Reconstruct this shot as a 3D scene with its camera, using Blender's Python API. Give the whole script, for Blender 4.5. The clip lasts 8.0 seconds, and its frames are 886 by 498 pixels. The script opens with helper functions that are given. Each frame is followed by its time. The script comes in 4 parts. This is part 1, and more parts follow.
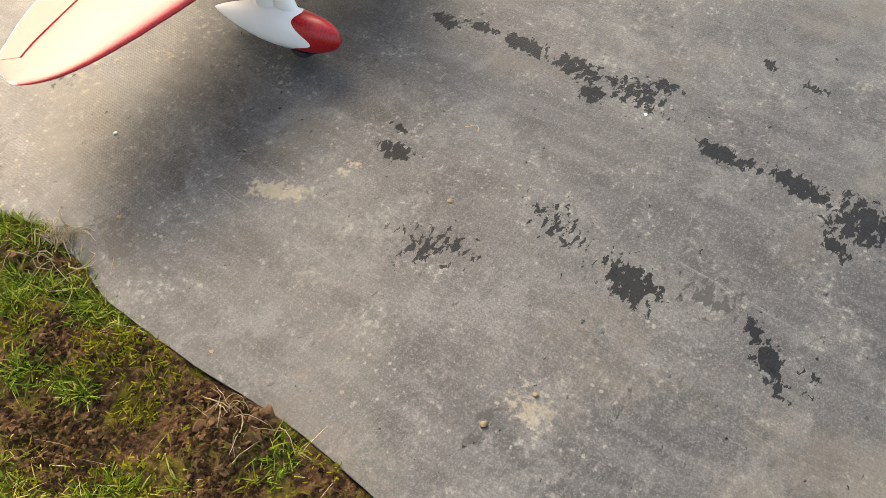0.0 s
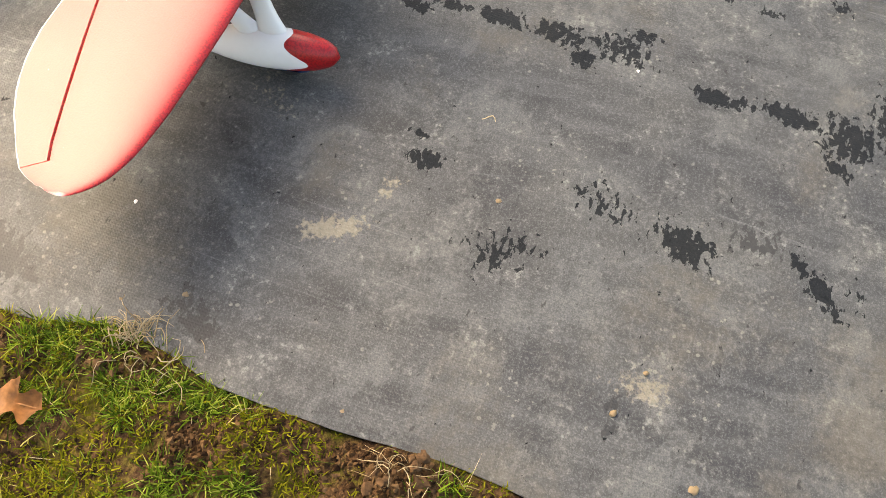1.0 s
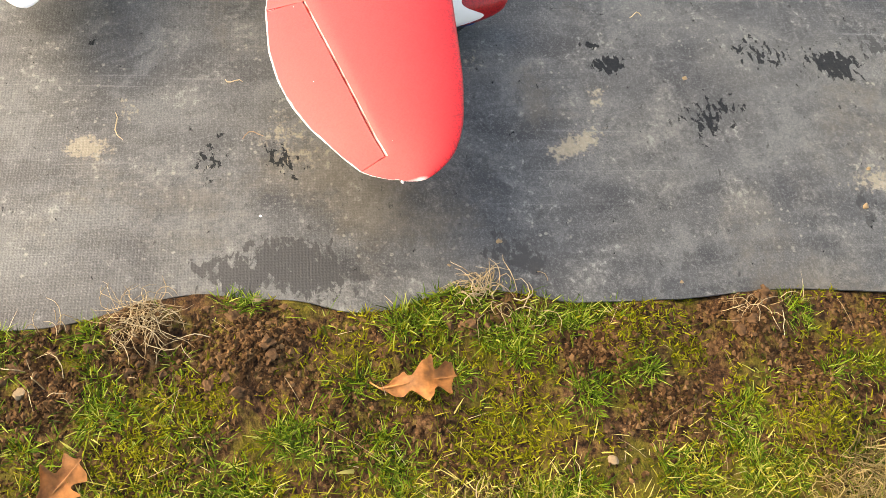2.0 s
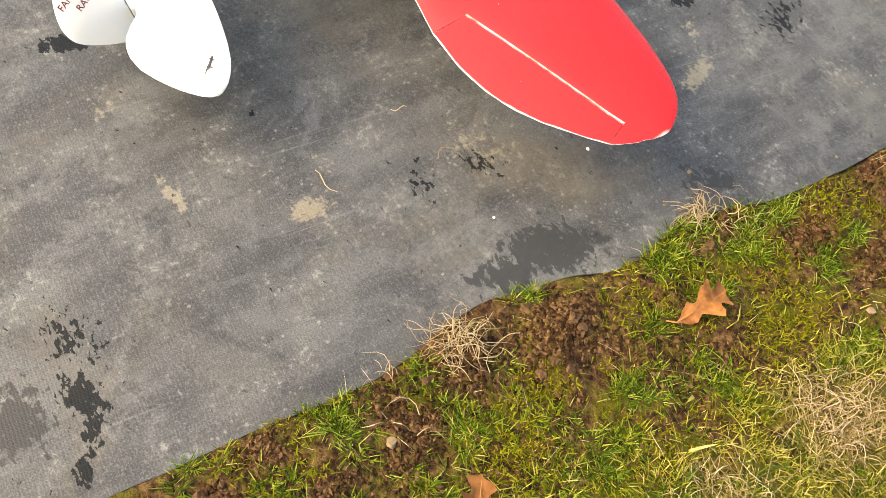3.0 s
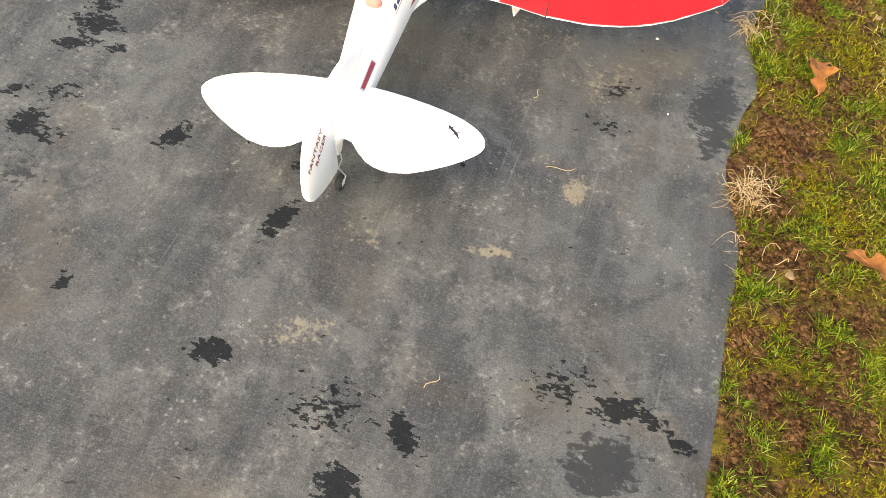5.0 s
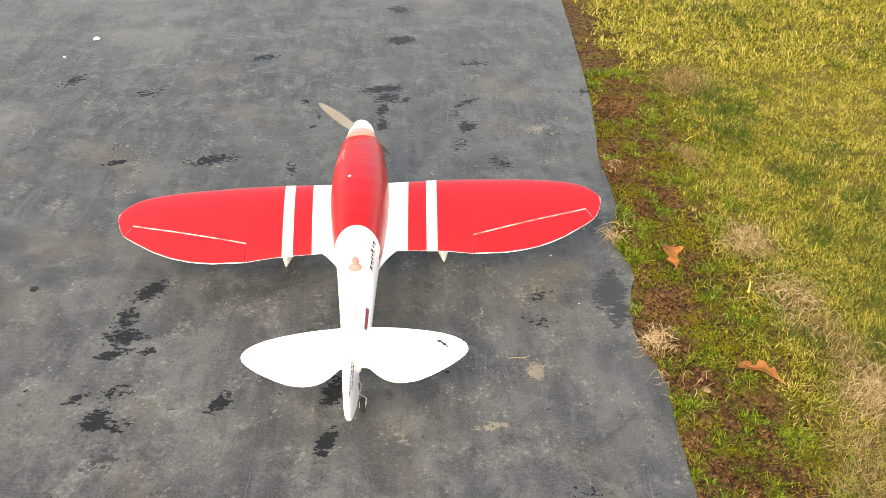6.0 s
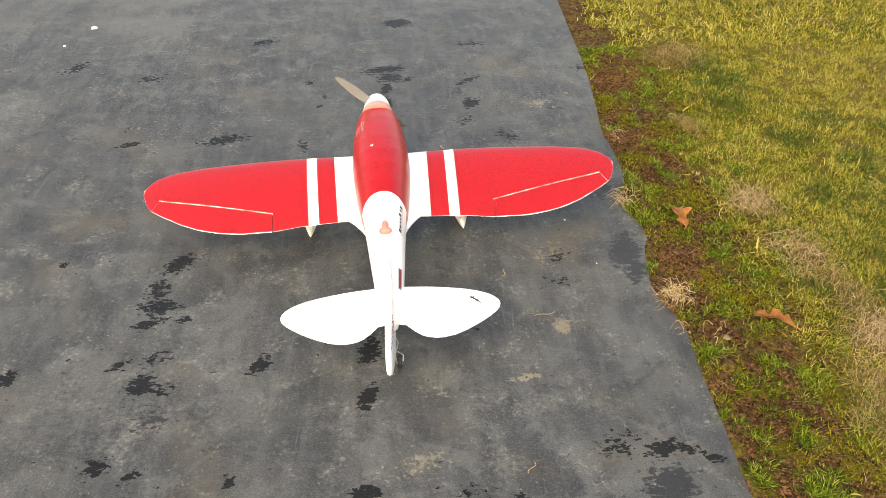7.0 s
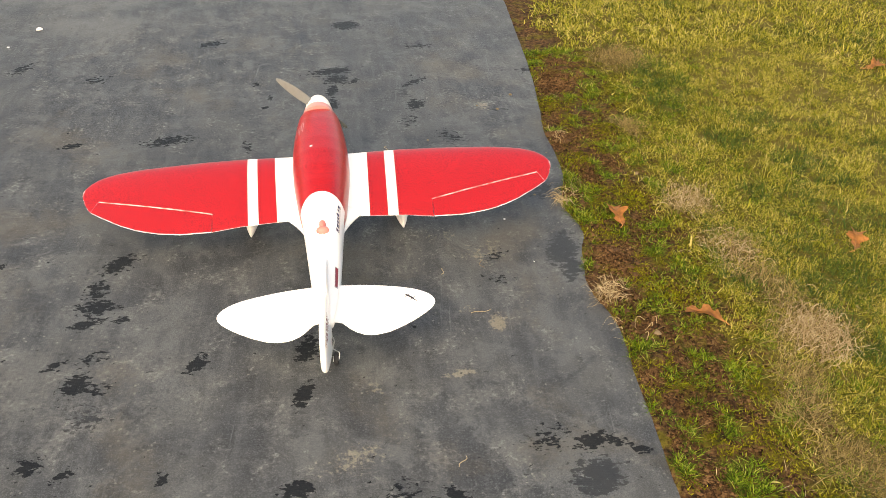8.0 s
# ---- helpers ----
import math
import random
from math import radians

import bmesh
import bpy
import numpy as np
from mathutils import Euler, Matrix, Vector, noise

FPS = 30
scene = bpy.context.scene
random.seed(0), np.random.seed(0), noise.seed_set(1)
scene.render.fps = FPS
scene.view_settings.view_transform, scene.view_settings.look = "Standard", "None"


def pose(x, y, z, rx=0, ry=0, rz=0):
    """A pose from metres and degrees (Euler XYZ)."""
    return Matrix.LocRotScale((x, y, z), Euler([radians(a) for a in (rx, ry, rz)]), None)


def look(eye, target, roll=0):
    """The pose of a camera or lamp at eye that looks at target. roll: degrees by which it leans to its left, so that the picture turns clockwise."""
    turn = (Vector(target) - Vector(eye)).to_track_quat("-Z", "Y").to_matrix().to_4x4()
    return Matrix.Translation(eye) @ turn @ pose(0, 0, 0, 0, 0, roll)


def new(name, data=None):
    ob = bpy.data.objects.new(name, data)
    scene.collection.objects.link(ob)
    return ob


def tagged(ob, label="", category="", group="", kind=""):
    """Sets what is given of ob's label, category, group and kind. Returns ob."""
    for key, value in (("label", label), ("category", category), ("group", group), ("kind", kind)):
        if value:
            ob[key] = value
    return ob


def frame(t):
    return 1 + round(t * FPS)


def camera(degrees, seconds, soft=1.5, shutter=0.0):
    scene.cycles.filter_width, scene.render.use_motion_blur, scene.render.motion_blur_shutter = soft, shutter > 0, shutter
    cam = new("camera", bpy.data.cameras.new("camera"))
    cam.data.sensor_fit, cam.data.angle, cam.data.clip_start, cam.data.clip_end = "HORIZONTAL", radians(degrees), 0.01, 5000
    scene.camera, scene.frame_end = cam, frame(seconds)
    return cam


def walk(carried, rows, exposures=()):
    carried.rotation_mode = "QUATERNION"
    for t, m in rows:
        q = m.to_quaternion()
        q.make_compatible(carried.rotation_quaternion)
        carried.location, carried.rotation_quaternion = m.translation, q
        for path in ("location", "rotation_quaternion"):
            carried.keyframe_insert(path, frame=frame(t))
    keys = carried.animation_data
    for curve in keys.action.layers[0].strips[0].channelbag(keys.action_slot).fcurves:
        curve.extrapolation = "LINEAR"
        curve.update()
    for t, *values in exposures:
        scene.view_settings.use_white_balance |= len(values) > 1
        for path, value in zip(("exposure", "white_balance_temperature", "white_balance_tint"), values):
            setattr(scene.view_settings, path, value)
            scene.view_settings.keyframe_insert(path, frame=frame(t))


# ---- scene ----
cam = camera(52.0, 8.0, soft=0.65)
PATH = [
    (0, (1.008, 0.907, 0.895), (0.218, 0.396, -0.273), 0.2),
    (0.5, (1.032, 0.755, 1.024), (0.239, 0.381, -0.193), 0.3),
    (1, (1.024, 0.546, 1.036), (0.277, 0.398, -0.257), 5.5),
    (1.5, (1.063, 0.253, 1.064), (0.338, 0.312, -0.247), 11.6),
    (2, (1.171, -0.123, 1.082), (0.471, 0.093, -0.227), 9.9),
    (2.2, (1.136, -0.259, 1.079), (0.430, 0.049, -0.208), 13.5),
    (3.3, (0.945, -0.873, 1.139), (0.451, -0.290, -0.152), 12.3),
    (3.5, (0.885, -0.967, 1.142), (0.416, -0.310, -0.122), 12.5),
    (4, (0.683, -1.128, 1.091), (0.300, -0.333, -0.122), 10.6),
    (4.2, (0.590, -1.154, 1.091), (0.277, -0.344, -0.132), 11.3),
    (5.3, (0.256, -1.535, 1.165), (0.206, -0.588, 0.002), 5.3),
    (5.5, (0.249, -1.596, 1.248), (0.222, -0.574, 0.151), 2.9),
    (6, (0.065, -1.865, 1.311), (0.156, -0.630, 0.464), 2.0),
    (6.5, (-0.084, -1.924, 1.265), (0.095, -0.698, 0.419), 0.4),
    (7, (-0.070, -1.955, 1.276), (0.073, -0.725, 0.430), 1.6),
    (7.5, (-0.023, -1.977, 1.295), (0.161, -0.750, 0.451), 2.4),
    (8, (-0.009, -1.992, 1.288), (0.190, -0.766, 0.447), 2.7),
]
EXPOSURES = [(0, 1.67, 8000, 10), (1, 1.85, 8300, 10), (1.5, 1.92, 8400, 10), (2, 2.02, 8400, 10), (3.5, 1.91, 8700, 10), (5.5, 1.72, 8400, 10), (6, 1.72, 8400, 10), (7, 1.44, 8500, 10), (8, 1.34, 8600, 10)]
walk(cam, [(t, look(eye, target, roll)) for t, eye, target, roll in PATH], EXPOSURES)

# ---- light ----
world = bpy.data.worlds.new("sky")
scene.world = world
world.use_nodes = True
wn, wl = world.node_tree.nodes, world.node_tree.links
sky = wn.new("ShaderNodeTexSky")
sky.sky_type = "NISHITA"
sky.sun_disc = False
sky.sun_elevation = radians(40)
sky.sun_rotation = radians(204)
sky.air_density, sky.dust_density, sky.ozone_density = 1.0, 3.8, 1.0
wn["Background"].inputs["Strength"].default_value = 0.16
wl.new(sky.outputs["Color"], wn["Background"].inputs["Color"])

sun_data = bpy.data.lights.new("sun", "SUN")
sun_data.energy, sun_data.angle, sun_data.color = 0.60, radians(56), (1.0, 0.90, 0.76)
sun = new("sun", sun_data)
sun.matrix_world = look((-2.0, -4.4, 4.1), (0, 0, 0))


# ---- materials ----
def mat_new(name, rough=0.6, spec=0.5, metal=0.0):
    m = bpy.data.materials.new(name)
    m.use_nodes = True
    n = m.node_tree.nodes
    b = n["Principled BSDF"]
    b.inputs["Roughness"].default_value = rough
    b.inputs["Specular IOR Level"].default_value = spec
    b.inputs["Metallic"].default_value = metal
    return m, n, m.node_tree.links, b


def sock(n, l, node, **values):
    """A node with its inputs set: numbers are values, sockets are links."""
    made = n.new(node)
    for key, v in values.items():
        where = made.inputs[int(key[1:])] if key[0] == "i" and key[1:].isdigit() else made.inputs[key]
        if isinstance(v, bpy.types.NodeSocket):
            l.new(v, where)
        else:
            where.default_value = v
    return made


def noise_tex(n, l, coord, scale, detail=4.0, rough=0.55, dist=0.0, stretch=None):
    if stretch:
        coord = sock(n, l, "ShaderNodeMapping", Vector=coord, Scale=stretch).outputs[0]
    t = sock(n, l, "ShaderNodeTexNoise", Vector=coord, Scale=scale, Detail=detail, Roughness=rough, Distortion=dist)
    return t.outputs["Fac"]


def ramp(n, l, fac, stops):
    r = n.new("ShaderNodeValToRGB")
    l.new(fac, r.inputs[0])
    el = r.color_ramp.elements
    while len(el) < len(stops):
        el.new(0.5)
    for e, (p, c) in zip(el, stops):
        e.position = p
        e.color = (*c, 1) if len(c) == 3 else (c[0], c[0], c[0], 1)
    return r.outputs[0]


def step(n, l, v, lo, hi):
    r = sock(n, l, "ShaderNodeMapRange", Value=v)
    r.interpolation_type = "SMOOTHSTEP"
    r.inputs["From Min"].default_value, r.inputs["From Max"].default_value = lo, hi
    return r.outputs[0]


def math_n(n, l, op, a, b=0.0):
    m = n.new("ShaderNodeMath")
    m.operation = op
    for i, v in enumerate((a, b)):
        if isinstance(v, bpy.types.NodeSocket):
            l.new(v, m.inputs[i])
        else:
            m.inputs[i].default_value = v
    return m.outputs[0]


def mix(n, l, fac, a, b, blend="MIX"):
    m = n.new("ShaderNodeMix")
    m.data_type, m.blend_type = "RGBA", blend
    for s, v in ((m.inputs[0], fac), (m.inputs[6], a), (m.inputs[7], b)):
        if isinstance(v, bpy.types.NodeSocket):
            l.new(v, s)
        else:
            s.default_value = (*v, 1) if isinstance(v, tuple) else v
    return m.outputs[2]


def bump(n, l, b, height, strength, dist=0.002):
    bm_ = sock(n, l, "ShaderNodeBump", Height=height, Strength=strength, Distance=dist)
    l.new(bm_.outputs[0], b.inputs["Normal"])


def plain(name, col, rough=0.5, spec=0.5, metal=0.0, grain=60.0, vary=0.12, bumps=0.1):
    """A surface of one colour with fine grain and faint larger blotches."""
    m, n, l, b = mat_new(name, rough, spec, metal)
    co = n.new("ShaderNodeTexCoord").outputs["Object"]
    a = noise_tex(n, l, co, grain)
    c = noise_tex(n, l, co, grain / 9, 3)
    f = math_n(n, l, "MULTIPLY", math_n(n, l, "ADD", a, c), 0.5)
    lo, hi = tuple(x * (1 - vary) for x in col), tuple(min(1, x * (1 + vary)) for x in col)
    l.new(ramp(n, l, f, [(0.35, lo), (0.65, hi)]), b.inputs["Base Color"])
    if bumps:
        bump(n, l, b, a, bumps)
    return m


FOAM = (0.88, 0.875, 0.86)


def foam_nodes(n, l, co, b, rough):
    """Fine bead texture of moulded foam: the cells give relief, the noise a slight unevenness."""
    v = sock(n, l, "ShaderNodeTexVoronoi", Vector=co, Scale=420.0).outputs["Distance"]
    g = noise_tex(n, l, co, 700.0, 2)
    bump(n, l, b, math_n(n, l, "ADD", v, math_n(n, l, "MULTIPLY", g, 0.5)), 0.12, 0.001)
    blotch = noise_tex(n, l, co, 14.0, 4)
    l.new(sock(n, l, "ShaderNodeMapRange", Value=blotch, i3=rough - 0.06, i4=rough + 0.08).outputs[0], b.inputs["Roughness"])
    return v, blotch


def paint_material(name, red_mask, rough=0.42):
    """White foam sprayed red where red_mask says so, with specks, thin places and rubbed edges."""
    m, n, l, b = mat_new(name, rough, 0.28)
    b.inputs["Coat Weight"].default_value, b.inputs["Coat Roughness"].default_value = 0.52, 0.32
    tc = n.new("ShaderNodeTexCoord")
    co = tc.outputs["Object"]
    v, blotch = foam_nodes(n, l, co, b, rough)
    xyz = sock(n, l, "ShaderNodeSeparateXYZ", Vector=co)
    x, y, z = xyz.outputs
    mask = red_mask(n, l, x, y, z, co)
    speck = step(n, l, noise_tex(n, l, co, 330.0, 3, 0.7), 0.47, 0.56)
    chip = step(n, l, noise_tex(n, l, co, 110.0, 4, 0.6), 0.755, 0.765)
    cf = n.new("ShaderNodeAttribute")
    cf.attribute_name = "rub"
    edge = step(n, l, math_n(n, l, "ADD", cf.outputs["Fac"], math_n(n, l, "MULTIPLY", math_n(n, l, "SUBTRACT", noise_tex(n, l, co, 40.0, 5), 0.5), 0.4)), 0.56, 0.90)
    red = mix(n, l, blotch, (0.37, 0.004, 0.006), (0.45, 0.007, 0.010))
    red = mix(n, l, math_n(n, l, "MULTIPLY", speck, 0.85), red, (0.20, 0.002, 0.004))
    keep = math_n(n, l, "SUBTRACT", 1.0, math_n(n, l, "MAXIMUM", chip, edge))
    mask = math_n(n, l, "MULTIPLY", mask, keep)
    dirt = step(n, l, noise_tex(n, l, co, 9.0, 6, 0.65), 0.5, 0.85)
    white = mix(n, l, math_n(n, l, "MULTIPLY", dirt, 0.28), FOAM, (0.66, 0.62, 0.54))
    l.new(mix(n, l, mask, white, red), b.inputs["Base Color"])
    return m


def wing_mask(n, l, x, y, z, co):
    ax = math_n(n, l, "ABSOLUTE", x)
    ax = math_n(n, l, "ADD", ax, math_n(n, l, "MULTIPLY", y, -0.028))
    s1 = math_n(n, l, "MULTIPLY", step(n, l, ax, 0.1170, 0.1190), math_n(n, l, "SUBTRACT", 1.0, step(n, l, ax, 0.1630, 0.1650)))
    return math_n(n, l, "ADD", s1, step(n, l, ax, 0.187, 0.191))


def body_mask(n, l, x, y, z, co):
    """Red cowl and canopy, ending in a round white deck, and a red wedge running back low on the side."""
    ax2 = math_n(n, l, "MULTIPLY", math_n(n, l, "MULTIPLY", x, x), 8.0)
    top = step(n, l, math_n(n, l, "ADD", y, ax2), -0.166, -0.164)
    low = math_n(n, l, "ABSOLUTE", math_n(n, l, "SUBTRACT", z, 0.195))
    wedge = step(n, l, math_n(n, l, "SUBTRACT", y, math_n(n, l, "MULTIPLY", low, 3.6)), -0.238, -0.236)
    side = math_n(n, l, "MULTIPLY", wedge, step(n, l, z, 0.176, 0.178))
    red = math_n(n, l, "MAXIMUM", math_n(n, l, "MULTIPLY", top, step(n, l, z, 0.176, 0.178)), side)
    return math_n(n, l, "MULTIPLY", red, math_n(n, l, "SUBTRACT", 1.0, step(n, l, y, 0.2285, 0.2295)))


def pant_mask(n, l, x, y, z, co):
    """Red nose with a scalloped border."""
    wave = math_n(n, l, "COSINE", math_n(n, l, "MULTIPLY", math_n(n, l, "SUBTRACT", z, 0.052), 125.0))
    border = math_n(n, l, "SUBTRACT", y, math_n(n, l, "MULTIPLY", wave, 0.018))
    return step(n, l, border, 0.1325, 0.1335)


M_WING = paint_material("red striped foam wing", wing_mask)
M_BODY = paint_material("red and white foam body", body_mask, 0.38)
M_BODY.node_tree.nodes["Principled BSDF"].inputs["Coat Weight"].default_value = 0.35
M_PANT = paint_material("red nosed white fairing", pant_mask, 0.4)
M_FOAM = paint_material("white moulded foam", lambda n, l, x, y, z, co: math_n(n, l, "MULTIPLY", x, 0.0), 0.45)
skin = M_FOAM.node_tree.nodes["Principled BSDF"]
skin.inputs["Subsurface Weight"].default_value = 0.6
skin.inputs["Subsurface Radius"].default_value = (1.0, 0.95, 0.88)
skin.inputs["Subsurface Scale"].default_value = 0.012
M_SPIN = plain("ivory plastic", (0.78, 0.75, 0.68), 0.35, 0.5, 0, 40, 0.06, 0.03)
M_PROP = plain("grey moulded nylon", (0.165, 0.172, 0.165), 0.45, 0.5, 0, 90, 0.08, 0.05)
M_TYRE = plain("black rubber tyre", (0.02, 0.02, 0.022), 0.7, 0.4, 0, 200, 0.2, 0.2)
M_HUB = plain("white plastic hub", (0.75, 0.75, 0.74), 0.4)
M_WIRE = plain("steel wire", (0.6, 0.6, 0.6), 0.3, 0.5, 1.0, 100, 0.1, 0.0)
M_PINK = plain("pink plastic", (0.52, 0.25, 0.235), 0.45, 0.5, 0, 60, 0.12, 0.05)
M_SCUFF = plain("scuffed pink paint", (0.52, 0.26, 0.27), 0.6, 0.3, 0, 400, 0.35, 0.2)
M_KNOB = plain("salmon pink plastic", (0.60, 0.17, 0.145), 0.45, 0.5, 0, 60, 0.12, 0.05)
M_BLUE = plain("blue paint", (0.03, 0.16, 0.42), 0.4)
M_NAVY = plain("navy decal", (0.02, 0.025, 0.09), 0.4, 0.5, 0, 80, 0.2, 0.0)
M_DECAL_RED = plain("dark red decal", (0.22, 0.012, 0.028), 0.35, 0.5, 0, 80, 0.15, 0.0)
M_INK = plain("dark red ink", (0.18, 0.014, 0.014), 0.5, 0.5, 0, 80, 0.2, 0.0)
M_BLACK = plain("black print", (0.015, 0.015, 0.02), 0.5, 0.5, 0, 80, 0.2, 0.0)
M_GREY = plain("grey decal border", (0.3, 0.3, 0.32), 0.4, 0.5, 0, 80, 0.1, 0.0)
M_GOLD = plain("ochre stripe", (0.30, 0.18, 0.07), 0.4, 0.5, 0, 80, 0.1, 0.0)


def mat_material():
    """Worn reinforced rubber sheet: woven relief, dusty chalk, scuffs along its length, wet and sandy places, shade
    under the plane painted lighter.
    """
    m, n, l, b = mat_new("worn rubber sheet", 0.6, 0.5)
    co = n.new("ShaderNodeTexCoord").outputs["Object"]

    def attr(name):
        a = n.new("ShaderNodeAttribute")
        a.attribute_name = name
        return a.outputs["Fac"]

    big = noise_tex(n, l, co, 4.2, 6, 0.62, 0.3)
    mid = noise_tex(n, l, co, 13.0, 6, 0.62, 0.3)
    fine = noise_tex(n, l, co, 95.0, 5, 0.65)
    grain = noise_tex(n, l, co, 480.0, 3, 0.6)
    streak = noise_tex(n, l, co, 9.0, 6, 0.62, 0.4, (3.2, 0.55, 1.0))
    cross = noise_tex(n, l, co, 16.0, 5, 0.65, 0.2, (0.5, 2.6, 1.0))
    base = ramp(n, l, big, [(0.32, (0.020, 0.021, 0.024)), (0.5, (0.046, 0.046, 0.047)), (0.68, (0.080, 0.077, 0.070))])
    cloud = noise_tex(n, l, co, 7.5, 6, 0.66, 0.6)
    base = mix(n, l, math_n(n, l, "MULTIPLY", step(n, l, cloud, 0.52, 0.62), 0.8), base, (0.105, 0.105, 0.102))
    base = mix(n, l, math_n(n, l, "MULTIPLY", step(n, l, cloud, 0.47, 0.37), 0.8), base, (0.016, 0.017, 0.020))
    base = mix(n, l, math_n(n, l, "MULTIPLY", step(n, l, streak, 0.42, 0.72), 0.55), base, (0.105, 0.105, 0.103))
    base = mix(n, l, math_n(n, l, "MULTIPLY", step(n, l, streak, 0.47, 0.28), 0.45), base, (0.022, 0.022, 0.023))
    base = mix(n, l, math_n(n, l, "MULTIPLY", step(n, l, cross, 0.55, 0.75), 0.35), base, (0.125, 0.123, 0.115))
    for turn, amount in ((0.10, 0.32), (-0.22, 0.14), (1.2, 0.12)):
        line = sock(n, l, "ShaderNodeMapping", Vector=co, Rotation=(0, 0, turn)).outputs[0]
        scuff = noise_tex(n, l, line, 1.0, 3, 0.6, 0.0, (70.0, 1.6, 1.0))
        base = mix(n, l, math_n(n, l, "MULTIPLY", step(n, l, scuff, 0.66, 0.74), amount), base, (0.24, 0.238, 0.23))
    dusty = step(n, l, math_n(n, l, "ADD", mid, math_n(n, l, "MULTIPLY", fine, 0.45)), 0.70, 0.98)
    base = mix(n, l, math_n(n, l, "MULTIPLY", dusty, 0.75), base, (0.135, 0.131, 0.122))
    flake = step(n, l, math_n(n, l, "ADD", math_n(n, l, "MULTIPLY", fine, 0.75), math_n(n, l, "MULTIPLY", mid, 0.5)), 0.72, 0.80)
    base = mix(n, l, math_n(n, l, "MULTIPLY", flake, 0.5), base, (0.30, 0.295, 0.28))
    speckle = noise_tex(n, l, co, 210.0, 4, 0.7)
    base = mix(n, l, math_n(n, l, "MULTIPLY", step(n, l, speckle, 0.52, 0.62), 0.26), base, (0.19, 0.187, 0.178))
    base = mix(n, l, math_n(n, l, "MULTIPLY", step(n, l, speckle, 0.47, 0.36), 0.28), base, (0.018, 0.018, 0.019))
    base = mix(n, l, math_n(n, l, "MULTIPLY", step(n, l, grain, 0.5, 0.62), 0.45), base, (0.035, 0.035, 0.037))
    base = mix(n, l, math_n(n, l, "MULTIPLY", step(n, l, grain, 0.48, 0.30), 0.28), base, (0.25, 0.245, 0.23))
    # sand and dried mud
    ragged = math_n(n, l, "ADD", math_n(n, l, "MULTIPLY", math_n(n, l, "SUBTRACT", fine, 0.5), 1.1), math_n(n, l, "MULTIPLY", math_n(n, l, "SUBTRACT", mid, 0.5), 0.9))
    sand = step(n, l, math_n(n, l, "ADD", attr("sand"), math_n(n, l, "MULTIPLY", ragged, 1.5)), 0.36, 0.66)
    sandc = mix(n, l, speckle, (0.16, 0.125, 0.08), (0.46, 0.38, 0.27))
    base = mix(n, l, math_n(n, l, "MULTIPLY", sand, 0.62), base, sandc)
    # dusty film, plus lightening painted in to offset the shade under the plane
    paled = step(n, l, math_n(n, l, "ADD", attr("dust_light"), math_n(n, l, "MULTIPLY", ragged, 1.2)), 0.25, 0.95)
    base = mix(n, l, math_n(n, l, "MULTIPLY", paled, 0.45), base, (0.165, 0.158, 0.145))
    # clusters of scuffed flakes, and thin brown mud
    patchy = step(n, l, noise_tex(n, l, co, 6.0, 3, 0.55), 0.50, 0.62)
    flecks = sock(n, l, "ShaderNodeTexVoronoi", Vector=co, Scale=85.0).outputs["Distance"]
    fleck = math_n(n, l, "MULTIPLY", math_n(n, l, "MULTIPLY", step(n, l, flecks, 0.30, 0.16), step(n, l, fine, 0.46, 0.58)), patchy)
    base = mix(n, l, math_n(n, l, "MULTIPLY", fleck, 0.75), base, (0.25, 0.235, 0.20))
    muddy = step(n, l, math_n(n, l, "ADD", noise_tex(n, l, co, 3.1, 5, 0.6, 0.3), math_n(n, l, "MULTIPLY", fine, 0.2)), 0.62, 0.78)
    base = mix(n, l, math_n(n, l, "MULTIPLY", muddy, 0.42), base, (0.115, 0.092, 0.062))
    # half dried places, and fresh water: dark, with a torn outline
    torn = noise_tex(n, l, co, 80.0, 5, 0.62, 0.4, (0.75, 1.25, 1.0))
    torn_soft = noise_tex(n, l, co, 42.0, 5, 0.66, 0.3)
    damp = step(n, l, math_n(n, l, "ADD", math_n(n, l, "ADD", attr("damp"), math_n(n, l, "MULTIPLY", math_n(n, l, "SUBTRACT", torn, 0.5), 2.6)), math_n(n, l, "MULTIPLY", math_n(n, l, "SUBTRACT", torn_soft, 0.5), 1.6)), 0.42, 0.60)
    base = mix(n, l, math_n(n, l, "MULTIPLY", damp, 0.9), base, (0.020, 0.020, 0.020))
    wet_v = math_n(n, l, "ADD", attr("wet"), math_n(n, l, "MULTIPLY", math_n(n, l, "SUBTRACT", torn, 0.5), 2.7))
    wet = step(n, l, wet_v, 0.50, 0.56)
    base = mix(n, l, math_n(n, l, "MULTIPLY", wet, sock(n, l, "ShaderNodeMapRange", Value=mid, i3=0.76, i4=0.98).outputs[0]), base, (0.009, 0.010, 0.012))
    base = mix(n, l, 1.0, base, (0.80, 0.865, 0.89), "MULTIPLY")
    l.new(base, b.inputs["Base Color"])
    r = sock(n, l, "ShaderNodeMapRange", Value=mid, i3=0.42, i4=0.62).outputs[0]
    l.new(math_n(n, l, "SUBTRACT", r, math_n(n, l, "MULTIPLY", wet, 0.12)), b.inputs["Roughness"])
    l.new(math_n(n, l, "SUBTRACT", 0.44, math_n(n, l, "MULTIPLY", wet, 0.36)), b.inputs["Specular IOR Level"])
    # weave
    w1 = sock(n, l, "ShaderNodeTexWave", Vector=sock(n, l, "ShaderNodeMapping", Vector=co, Rotation=(0, 0, 0.06)).outputs[0], Scale=70.0, Distortion=2.4)
